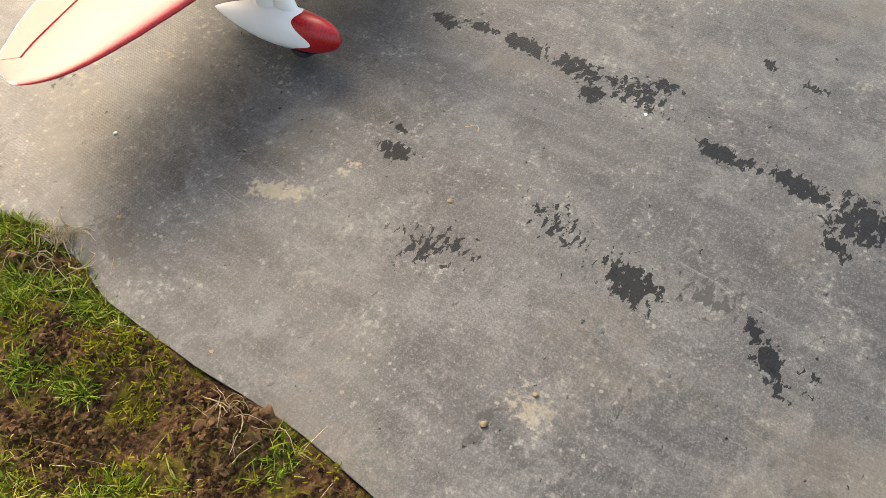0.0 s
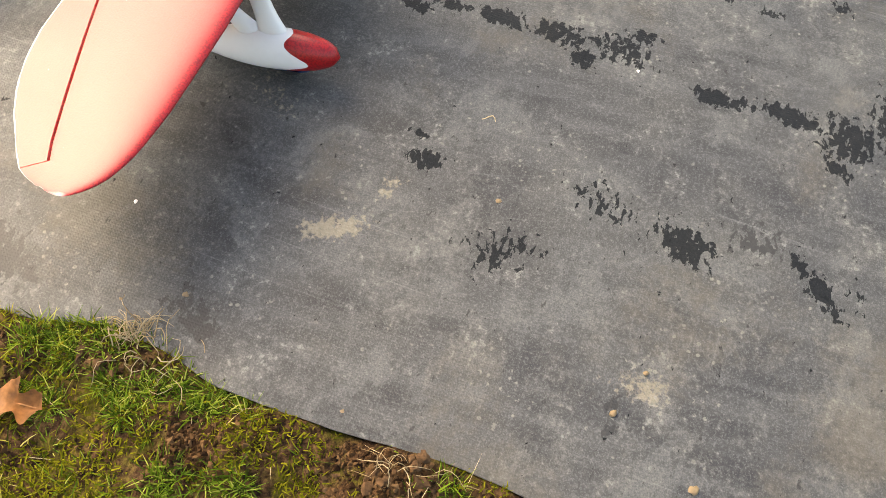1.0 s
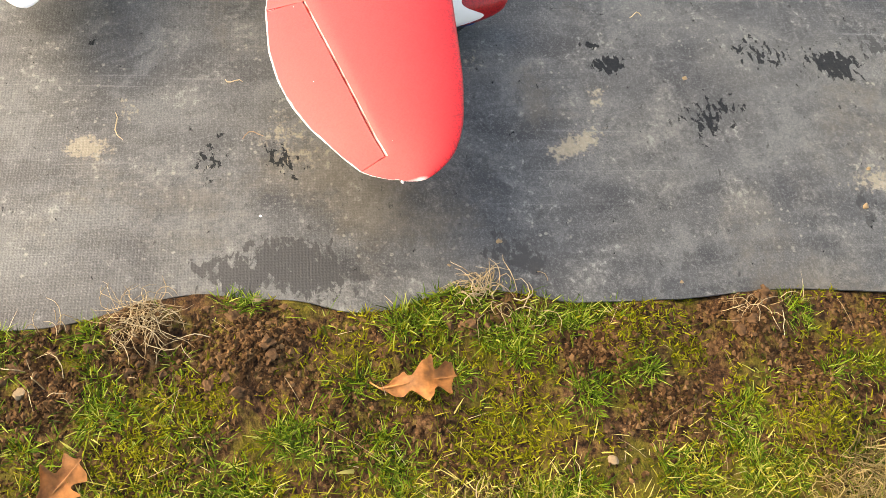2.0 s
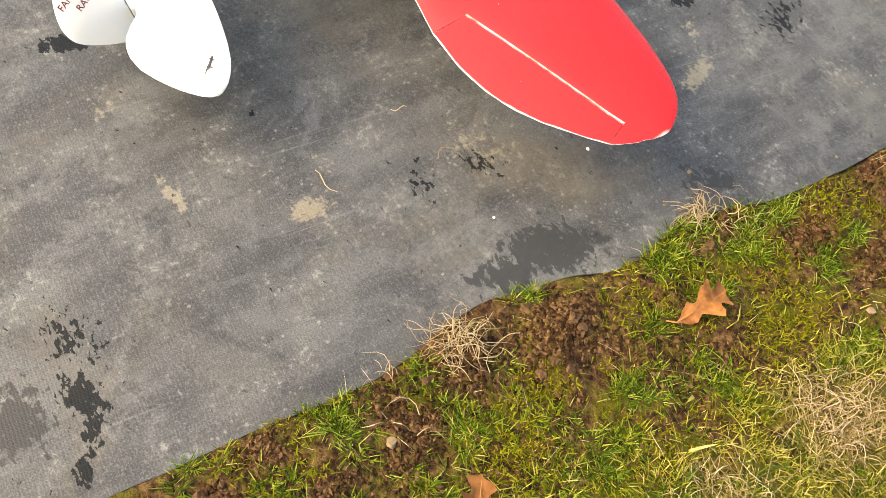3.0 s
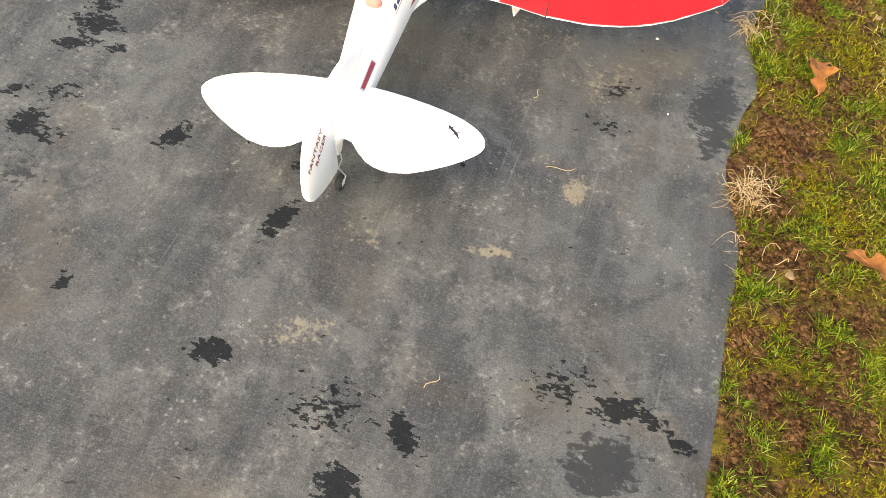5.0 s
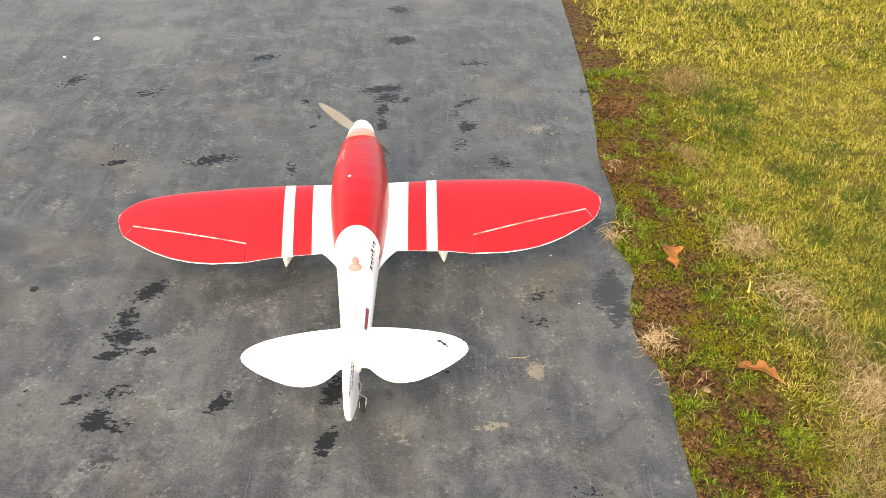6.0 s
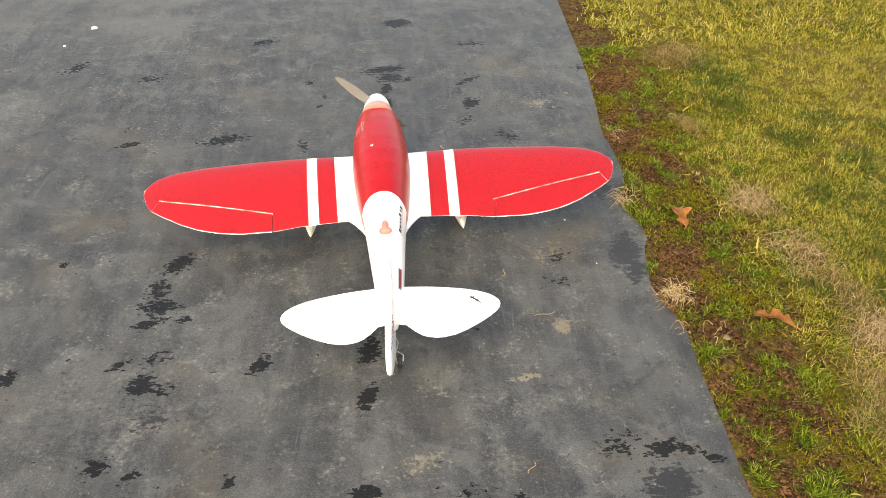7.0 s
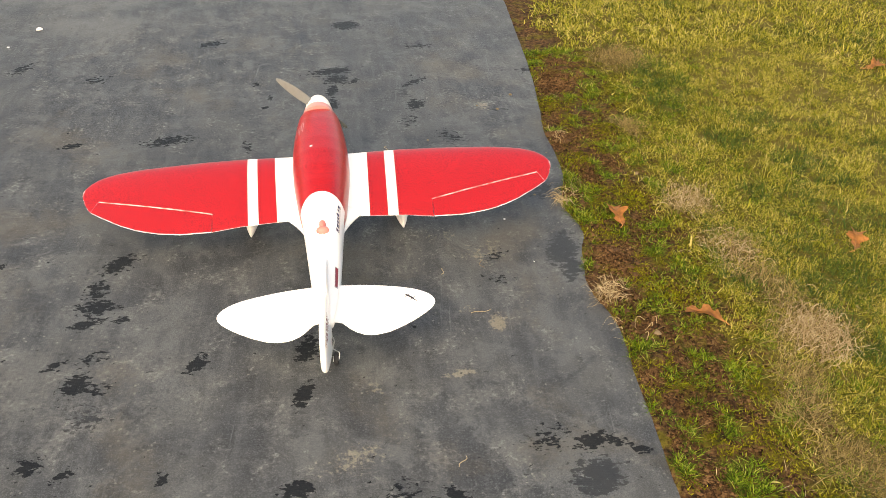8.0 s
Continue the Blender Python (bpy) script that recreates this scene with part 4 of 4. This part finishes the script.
# small black lizard print near the tip of the tailplane
bm, rub = new_bm()
lz = STAB_Z + 0.0052
for pts, radii in (([(-0.013, 0.010), (-0.008, 0.006), (-0.002, 0.001), (0.003, -0.003), (0.008, -0.010), (0.014, -0.015)], [0.0016, 0.0022, 0.0018, 0.0024, 0.0012, 0.0005]),
                   ([(-0.008, 0.006), (-0.002, 0.011)], [0.001, 0.0006]), ([(-0.008, 0.006), (-0.015, 0.002)], [0.001, 0.0006]),
                   ([(0.003, -0.003), (0.010, 0.001)], [0.001, 0.0006]), ([(0.003, -0.003), (-0.003, -0.009)], [0.001, 0.0006])):
    tube(bm, [(0.184 + 0.88 * p, -0.473 + 0.88 * q, lz) for p, q in pts], [1.05 * r for r in radii], 6)
for v in bm.verts:
    v.co.z = lz + (v.co.z - lz) * 0.15
part("lizard_print", bm, M_BLACK, plane, "small black lizard silhouette")


# ---- grass, moss, straw ----
def blades(name, pts, rng, h, w, lean, material, label, curl=0.5, sink=0.004, az=None):
    """Many curved tapered blades standing at the points."""
    n = len(pts)
    x, y = pts[:, 0], pts[:, 1]
    z = ground_z(x, y) - sink
    hh = rng.uniform(h[0], h[1], n) * rng.uniform(0.6, 1.0, n)
    ww = rng.uniform(w[0], w[1], n) * 0.5
    az = rng.uniform(0, 2 * np.pi, n) if az is None else az + rng.normal(0, 0.45, n)
    ln = np.abs(rng.normal(lean, lean * 0.5, n))
    dx, dy = np.cos(az), np.sin(az)
    face = az + np.pi / 2 + rng.normal(0, 0.5, n)
    sx, sy = np.cos(face), np.sin(face)
    V = np.empty((n, 7, 3))
    for i, t in enumerate((0.0, 0.4, 0.75, 1.0)):
        out = hh * ln * (t * (1 - curl) + curl * t * t)
        up = hh * t * (1 - 0.35 * np.clip(ln, 0, 1.6) * t)
        cx, cy, cz = x + dx * out, y + dy * out, z + np.maximum(up, 0.002)
        wt = ww * (1.0, 0.9, 0.6, 0)[i]
        if i < 3:
            V[:, 2 * i] = np.stack([cx - sx * wt, cy - sy * wt, cz], 1)
            V[:, 2 * i + 1] = np.stack([cx + sx * wt, cy + sy * wt, cz], 1)
        else:
            V[:, 6] = np.stack([cx, cy, cz], 1)
    b = (np.arange(n) * 7)[:, None]
    quads = np.concatenate([b + [0, 1, 3, 2], b + [2, 3, 5, 4]])
    tris = b + [4, 5, 6]
    me = arrays_mesh(name, V.reshape(-1, 3), quads, tris, material)
    return tagged(new(name, me), label, "grass", kind="stuff")


def scatter(rng, n, x0, x1, y0, y1, keep):
    """Points over a stretch, thinned by keep(x, y, distance from the sheet)."""
    x, y = rng.uniform(x0, x1, n), rng.uniform(y0, y1, n)
    d = x - edge_x(y)
    ok = (d > -0.004) & (rng.rand(n) < keep(x, y, d))
    return np.stack([x[ok], y[ok]], 1)


DEEP = [(1.160, 0.670, 0.09), (1.144, 0.977, 0.10), (1.217, 0.818, 0.10), (1.424, 0.556, 0.08), (1.277, 0.420, 0.07), (1.424, -0.059, 0.08), (1.285, -0.301, 0.08), (1.193, -0.579, 0.07), (1.450, 0.257, 0.09), (1.213, 0.082, 0.06), (1.230, -0.431, 0.06)]
BARE = [(0.707, -0.194, 0.055), (0.677, -0.352, 0.055), (0.686, -0.475, 0.04), (0.760, -0.479, 0.035), (0.718, -0.263, 0.04), (0.727, 0.461, 0.05), (0.852, 0.304, 0.05), (0.825, 0.500, 0.045), (0.773, 0.215, 0.035),
        (0.742, -0.751, 0.035), (0.654, -0.818, 0.04), (0.699, -0.905, 0.04), (0.669, -0.629, 0.035), (0.814, -0.626, 0.04), (0.732, -0.428, 0.025), (0.842, 0.902, 0.09), (0.815, 1.295, 0.07)]
MOSSY = [(0.774, -0.275, 0.045), (0.740, 0.282, 0.042), (0.780, 0.354, 0.028), (0.896, 0.497, 0.055), (0.751, 0.715, 0.06), (0.833, -0.350, 0.06), (0.869, 0.082, 0.06)]
TAN = [(1.109, -0.510, 0.08), (1.038, -0.166, 0.06), (1.075, -0.364, 0.06), (1.050, -0.509, 0.06), (0.963, -0.764, 0.06), (0.977, -0.890, 0.06), (1.023, -0.930, 0.07), (1.005, 0.060, 0.07), (1.051, -0.276, 0.05), (0.971, 0.549, 0.04), (0.996, -0.647, 0.05), (1.108, 1.072, 0.10)]


def patches(rows, x, y):
    v = np.zeros_like(x)
    for bx, by, r in rows:
        v = np.maximum(v, np.exp(-(((x - bx) ** 2 + (y - by) ** 2) / r ** 2) ** 2))
    return v


def bare(x, y):
    worn = smooth01(fbm(x, y, 0.055, 301), 0.525, 0.58) * np.exp(-np.clip(x - edge_x(y) - 0.12, 0, None) / 0.22)
    return np.maximum(patches(BARE, x, y), worn)


def clump(x, y, s, lo, hi, cell=0.075):
    return smooth01(fbm(x, y, cell, s, 3), lo, hi)


def tufts(rng, pts, per, spread):
    """Several blades at each of the points, spreading away from it."""
    k = rng.randint(per[0], per[1] + 1, len(pts))
    off = rng.normal(0, spread, (k.sum(), 2))
    return np.repeat(pts, k, 0) + off, np.arctan2(off[:, 1], off[:, 0])


rng = np.random.RandomState(11)
p = scatter(rng, 17000, 0.64, 1.40, -1.15, 1.2, lambda x, y, d: clump(x, y, 111, 0.49, 0.59, 0.05) * (1 - bare(x, y)) * (1 - 0.9 * patches(MOSSY, x, y)) * (0.15 + 0.85 * np.exp(-np.clip(d - 0.2, 0, None) / 0.16)))
p, away = tufts(rng, p, (12, 24), 0.0050)
blades("green_grass", p, rng, (0.011, 0.025), (0.0012, 0.0023), 0.95, M_GREEN, "short bright green grass tufts beside the sheet", az=away)
p = scatter(rng, 200000, 0.64, 1.45, -1.15, 1.2, lambda x, y, d: np.maximum(0.55 * clump(x, y, 151, 0.42, 0.53, 0.045) * (1 - bare(x, y)), patches(MOSSY, x, y)) * (0.2 + 0.8 * np.exp(-np.clip(d - 0.25, 0, None) / 0.2)))
blades("moss", p, rng, (0.007, 0.013), (0.0013, 0.0026), 0.8, M_MOSS, "low yellow green moss cushions on soil", sink=0.001)


def lawn_part(x, y, d, start):
    far = smooth01(d + (fbm(x, y, 0.2, 171) - 0.5) * 0.25, start, start + 0.2)
    return far * (0.12 + 0.88 * clump(x, y, 181, 0.36, 0.56, 0.045)) * (1 - 0.5 * patches(TAN, x, y)) * (1 - 0.5 * patches(DEEP, x, y))


p = scatter(rng, 330000, 0.82, 2.0, -1.15, 1.3, lambda x, y, d: lawn_part(x, y, d, 0.20))
blades("lawn_grass", p, rng, (0.012, 0.029), (0.0011, 0.0022), 0.9, M_LAWN, "yellowing short lawn grass")
p = scatter(rng, 130000, 0.74, 3.2, 1.2, 2.6, lambda x, y, d: lawn_part(x, y, d, 0.08))
blades("lawn_grass", p, rng, (0.018, 0.042), (0.0026, 0.0048), 1.0, M_LAWN, "yellowing short lawn grass")
p = scatter(rng, 85000, 2.0, 3.0, -1.15, 1.2, lambda x, y, d: lawn_part(x, y, d, 0.1))
blades("lawn_grass", p, rng, (0.018, 0.042), (0.0024, 0.0046), 1.0, M_LAWN, "yellowing short lawn grass")
p = scatter(rng, 90000, 0.74, 7.5, -5.0, 7.5, lambda x, y, d: lawn_part(x, y, d, 0.12) * np.exp(-np.hypot(np.clip(x - 2.5, 0, None), np.clip(np.abs(y - 0.6) - 1.8, 0, None)) / 1.6) * np.where((x < 3.0) & (y > -1.15) & (y < 2.6), 0.08, 1.0))
blades("lawn_grass", p, rng, (0.022, 0.05), (0.0035, 0.007), 1.0, M_LAWN, "yellowing short lawn grass")
p = scatter(rng, 9000, 0.90, 2.6, -1.1, 1.9, lambda x, y, d: np.maximum(0.45 * smooth01(fbm(x, y, 0.20, 211), 0.55, 0.66), patches(DEEP, x, y)) * smooth01(d, 0.25, 0.45))
p, away = tufts(rng, p, (8, 18), 0.006)
blades("dark_grass", p, rng, (0.022, 0.046), (0.0014, 0.0030), 0.9, M_DEEP, "darker green grass tufts in the lawn", az=away)
p = scatter(rng, 26000, 0.66, 2.4, -1.15, 1.9, lambda x, y, d: 0.06 + 0.5 * smooth01(fbm(x, y, 0.14, 231), 0.53, 0.66) * smooth01(d, 0.3, 0.5))
blades("dead_grass", p, rng, (0.012, 0.036), (0.0006, 0.0012), 1.5, M_STRAW, "dead straw coloured grass lying flat")
p = scatter(rng, 80000, 0.85, 1.30, -1.15, 1.25, lambda x, y, d: patches(TAN, x, y) * (0.3 + 0.7 * clump(x, y, 251, 0.36, 0.56, 0.04)))
blades("faded_grass", p, rng, (0.018, 0.050), (0.0010, 0.0021), 1.3, M_THATCH, "matted tan grass along the lawn's border")


def crumbs(name, pts, rng, size, material, label):
    """Small uneven soil crumbs lying half sunk in the ground."""
    n = len(pts)
    oct_v = np.array([(1, 0, 0), (0, 1, 0), (-1, 0, 0), (0, -1, 0), (0, 0, 1), (0, 0, -1)], float)
    oct_f = np.array([(0, 1, 4), (1, 2, 4), (2, 3, 4), (3, 0, 4), (1, 0, 5), (2, 1, 5), (3, 2, 5), (0, 3, 5)])
    r = size[0] + (size[1] - size[0]) * rng.rand(n) ** 2.5
    a = rng.uniform(0, 2 * np.pi, n)
    v = oct_v[None] * r[:, None, None] * rng.uniform(0.55, 1.3, (n, 6, 1))
    v = v + rng.normal(0, 0.22, (n, 6, 3)) * r[:, None, None]
    c, s = np.cos(a)[:, None], np.sin(a)[:, None]
    x, y = v[:, :, 0] * c - v[:, :, 1] * s, v[:, :, 0] * s + v[:, :, 1] * c
    z = ground_z(pts[:, 0], pts[:, 1])[:, None] + 0.25 * r[:, None] + v[:, :, 2] * 0.75
    V = np.stack([x + pts[:, :1], y + pts[:, 1:], z], -1).reshape(-1, 3)
    F = ((np.arange(n) * 6)[:, None, None] + oct_f[None]).reshape(-1, 3)
    me = arrays_mesh(name, V, np.zeros((0, 4), int), F, material, False)
    return tagged(new(name, me), label, "soil", kind="stuff")


p = scatter(rng, 130000, 0.65, 1.0, -1.1, 1.15, lambda x, y, d: (0.40 + 0.60 * patches(BARE, x, y)) * bare(x, y) * smooth01(d, 0.004, 0.012))
crumbs("soil_crumbs", p, rng, (0.0009, 0.0052), M_CRUMB, "loose crumbs of damp brown soil beside the sheet")


def strands(name, x, y, r, n, length, rad, seed, label, lift=0.02, aim=None):
    """A tangle of dry stalks bent over one another."""
    g = random.Random(seed)
    bm = bmesh.new()
    for _ in range(n):
        a = g.uniform(0, 2 * math.pi) if aim is None else g.gauss(aim, 0.7)
        px, py = x + g.gauss(0, r * 0.4), y + g.gauss(0, r * 0.5)
        z0 = max(float(ground_z(np.float64(px), np.float64(py))), -0.006)
        ln = length * g.uniform(0.4, 1.1)
        up = lift * g.uniform(0.2, 1.3)
        turn = g.gauss(0, 1.9)
        pts, q = [], Vector((px, py, z0))
        for i in range(6):
            t = i / 5
            pts.append((q.x, q.y, z0 + up * math.sin(math.pi * min(1, t * 1.15)) * (1 - 0.2 * t) + 0.003))
            a += turn / 5 + g.gauss(0, 0.25)
            q = q + Vector((math.cos(a), math.sin(a), 0)) * ln / 5
        rr = rad * g.uniform(0.6, 1.2)
        tube(bm, pts, [rr, rr, rr * 0.9, rr * 0.8, rr * 0.6, rr * 0.25], 4)
    ob = mesh_ob(name, bm, M_THATCH if "faded" in label else M_STRAW, None)
    return tagged(ob, label, "grass tuft", kind="stuff")


strands("dry_tuft", 0.660, -0.343, 0.032, 95, 0.050, 0.0005, 1, "pale tangle of dry roots on the sheet's edge", 0.016)
strands("dry_tuft", 0.673, -0.318, 0.05, 18, 0.06, 0.0006, 2, "pale dry roots on bare soil", 0.012)
strands("dry_tuft", 0.659, 0.096, 0.022, 50, 0.05, 0.0007, 3, "straw tuft beside the sheet's edge", 0.016, math.pi)
strands("dry_tuft", 0.690, 0.134, 0.04, 16, 0.06, 0.0007, 4, "loose straw over green grass", 0.016)
strands("dry_tuft", 1.104, -0.515, 0.10, 380, 0.06, 0.00065, 5, "large pale straw tuft in the lawn", 0.028)
strands("dry_tuft", 1.015, 0.065, 0.09, 190, 0.05, 0.0006, 6, "pale straw tuft in the lawn", 0.02)
strands("dry_tuft", 1.108, 1.072, 0.12, 220, 0.06, 0.0007, 7, "faded straw tuft in the lawn", 0.02)
strands("dry_tuft", 0.989, 0.501, 0.06, 150, 0.045, 0.0006, 8, "faded straw tuft in the lawn", 0.016)
strands("dry_tuft", 0.659, -0.446, 0.02, 8, 0.050, 0.0006, 9, "loose pale straws at the sheet's edge", 0.014, math.pi)
strands("dry_tuft", 0.732, -0.457, 0.06, 6, 0.06, 0.0007, 10, "loose straw on the grass", 0.016)
strands("dry_tuft", 0.733, 0.459, 0.04, 16, 0.05, 0.0006, 12, "dry stalks in crumbly soil", 0.016)
strands("dry_tuft", 1.037, -0.187, 0.10, 170, 0.05, 0.0006, 13, "pale straw tuft in the lawn", 0.018)


def oak_leaf(x, y, turn, size, seed, tilt=6):
    """A lobed dry leaf with a raised midrib and curling lobes, and its stalk."""
    g = random.Random(seed)
    bm = bmesh.new()
    n = 72
    left, right, mid = [], [], []
    lobes_t = [0.0, 0.10, 0.17, 0.24, 0.31, 0.40, 0.49, 0.57, 0.65, 0.73, 0.79, 0.86, 0.92, 1.0]
    lobes_w = [0.012, 0.05, 0.14, 0.19, 0.12, 0.12, 0.30, 0.31, 0.14, 0.13, 0.23, 0.22, 0.10, 0.0]
    for i in range(n + 1):
        t = i / n
        wide = lambda d: float(np.mean(np.interp([t + d - 0.016, t + d, t + d + 0.016], lobes_t, lobes_w))) if t < 1 else 0.0
        wl_, wr_ = wide(0.0) * (0.9 + 0.1 * math.sin(40 * t + seed)), wide(0.05) * (0.95 + 0.1 * math.cos(37 * t + seed))
        sweep = 0.42
        zc = 0.05 * math.sin(math.pi * t) + 0.03 * math.sin(9 * t + seed)
        mid.append(bm.verts.new(((t - 0.5) * size, 0, zc * size)))
        left.append([bm.verts.new(((t - 0.5 + sweep * k * wl_) * size, wl_ * k * size, (zc + 0.30 * wl_ * k * k * (1 + math.sin(7 * t + seed))) * size)) for k in (0.5, 1.0)])
        right.append([bm.verts.new(((t - 0.5 + sweep * k * wr_) * size, -wr_ * k * size, (zc + 0.28 * wr_ * k * k * (1 + math.cos(6 * t + seed))) * size)) for k in (0.5, 1.0)])
    for i in range(n):
        for s in (left, right):
            bm.faces.new((mid[i], mid[i + 1], s[i + 1][0], s[i][0]))
            bm.faces.new((s[i][0], s[i + 1][0], s[i + 1][1], s[i][1]))
    bmesh.ops.solidify(bm, geom=bm.faces[:], thickness=0.0007)
    ob = mesh_ob("oak_leaf", bm, M_LEAF, None)
    z = float(ground_z(np.float64(x), np.float64(y)))
    ob.matrix_world = pose(x, y, z + 0.015, tilt, g.uniform(-5, 5), turn)
    tagged(ob, "dry orange brown lobed oak leaf lying on grass", "leaf", "fallen leaves")
    bm = bmesh.new()
    tube(bm, [(-0.5 * size, 0, 0.0), (-0.1 * size, 0, 0.045 * size), (0.48 * size, 0, 0.03 * size)], [0.0012, 0.001, 0.0004], 5)
    tube(bm, [(-0.62 * size, 0.01, 0.0), (-0.5 * size, 0, 0.0)], [0.001, 0.0012], 5)
    part("midrib", bm, M_LEAF, ob)
    return ob


oak_leaf(0.783, -0.004, 92, 0.098, 3)
oak_leaf(0.866, -0.437, 141, 0.095, 5)
oak_leaf(1.374, -0.184, 60, 0.095, 8)
oak_leaf(2.073, 0.962, 20, 0.10, 9)


def lump(name, x, y, z, r, seed, material, label, cat, flat=0.7, sub=2, rough=0.35):
    bm = bmesh.new()
    bmesh.ops.create_icosphere(bm, subdivisions=sub, radius=1.0)
    off = Vector((seed * 3.1, seed * 1.7, seed * 0.9))
    for v in bm.verts:
        d = 1 + rough * noise.noise(v.co * 1.3 + off) + rough * 0.5 * noise.noise(v.co * 3.1 + off)
        v.co = Vector((v.co.x * r * d, v.co.y * r * d * 0.85, v.co.z * r * flat * d))
    ob = mesh_ob(name, bm, material, None)
    ob.matrix_world = pose(x, y, z + r * flat * 0.55, 0, 0, seed * 47)
    return tagged(ob, label, cat)


def on_ground(x, y):
    return float(ground_z(np.float64(x), np.float64(y))) if x > float(edge_x(y)) else 0.0


rnd = random.Random(4)
for cx, cy, n, spread in ((0.727, 0.461, 40, 0.026), (0.688, 0.053, 12, 0.02), (0.677, -0.352, 24, 0.035), (0.706, -0.199, 14, 0.035), (0.686, -0.475, 12, 0.02), (0.729, -0.269, 12, 0.02)):
    for _ in range(n):
        x, y = rnd.gauss(cx, spread), rnd.gauss(cy, spread * 1.2)
        if x > float(edge_x(y)) + 0.004:
            r = rnd.uniform(0.0025, 0.006) * rnd.choice((0.7, 1.0, 1.5))
            lump("soil_clod", x, y, on_ground(x, y) - 0.001, r, rnd.random() * 90, M_CLOD, "small crumbly brown soil clod", "soil", 0.6, 2, 1.1)

PEBBLES = [(0.521, 0.717, 0.0055, 1), (0.585, 0.687, 0.0075, 1), (0.650, 0.794, 0.009, 1), (0.329, 0.479, 0.006, 1), (0.678, 0.375, 0.006, 1), (0.516, -0.186, 0.0035, 2), (0.479, 0.014, 0.0045, 2), (0.035, 0.624, 0.004, 2),
           (0.618, 0.060, 0.004, 1), (0.642, -0.198, 0.011, 1), (0.737, -0.485, 0.012, 1), (-1.019, 1.451, 0.017, 2), (-1.088, 1.281, 0.007, 2), (0.909, 0.218, 0.010, 1), (0.588, 0.134, 0.006, 1)]
for x, y, r, kind in PEBBLES:
    lump("pebble", x, y, on_ground(x, y) - 0.001, r * 0.68, x * 31 + y * 17, M_STONE if kind == 1 else M_CHIP, "small pale tan pebble" if kind == 1 else "small white chip on the sheet", "stone", 0.5, 2, 0.5)

for x, y, turn, ln in ((0.350, -0.377, 20, 0.05), (0.281, -0.213, 60, 0.025), (0.381, -0.190, 100, 0.03), (0.238, -0.825, 70, 0.03), (0.196, 0.432, 80, 0.02)):
    bm = bmesh.new()
    pts = [(ln * (t - 0.5), 0.006 * math.sin(5 * t + turn), 0.0016 + 0.002 * math.sin(3 * t)) for t in (0, 0.2, 0.4, 0.6, 0.8, 1.0)]
    tube(bm, pts, [0.0006, 0.0008, 0.0008, 0.0008, 0.0007, 0.0004], 5)
    ob = mesh_ob("twig", bm, M_TWIG if x > 0.37 else M_STRAW)
    ob.matrix_world = pose(x, y, 0.0, 0, 0, turn)
    tagged(ob, "short curled dry stalk lying on the sheet", "twig")
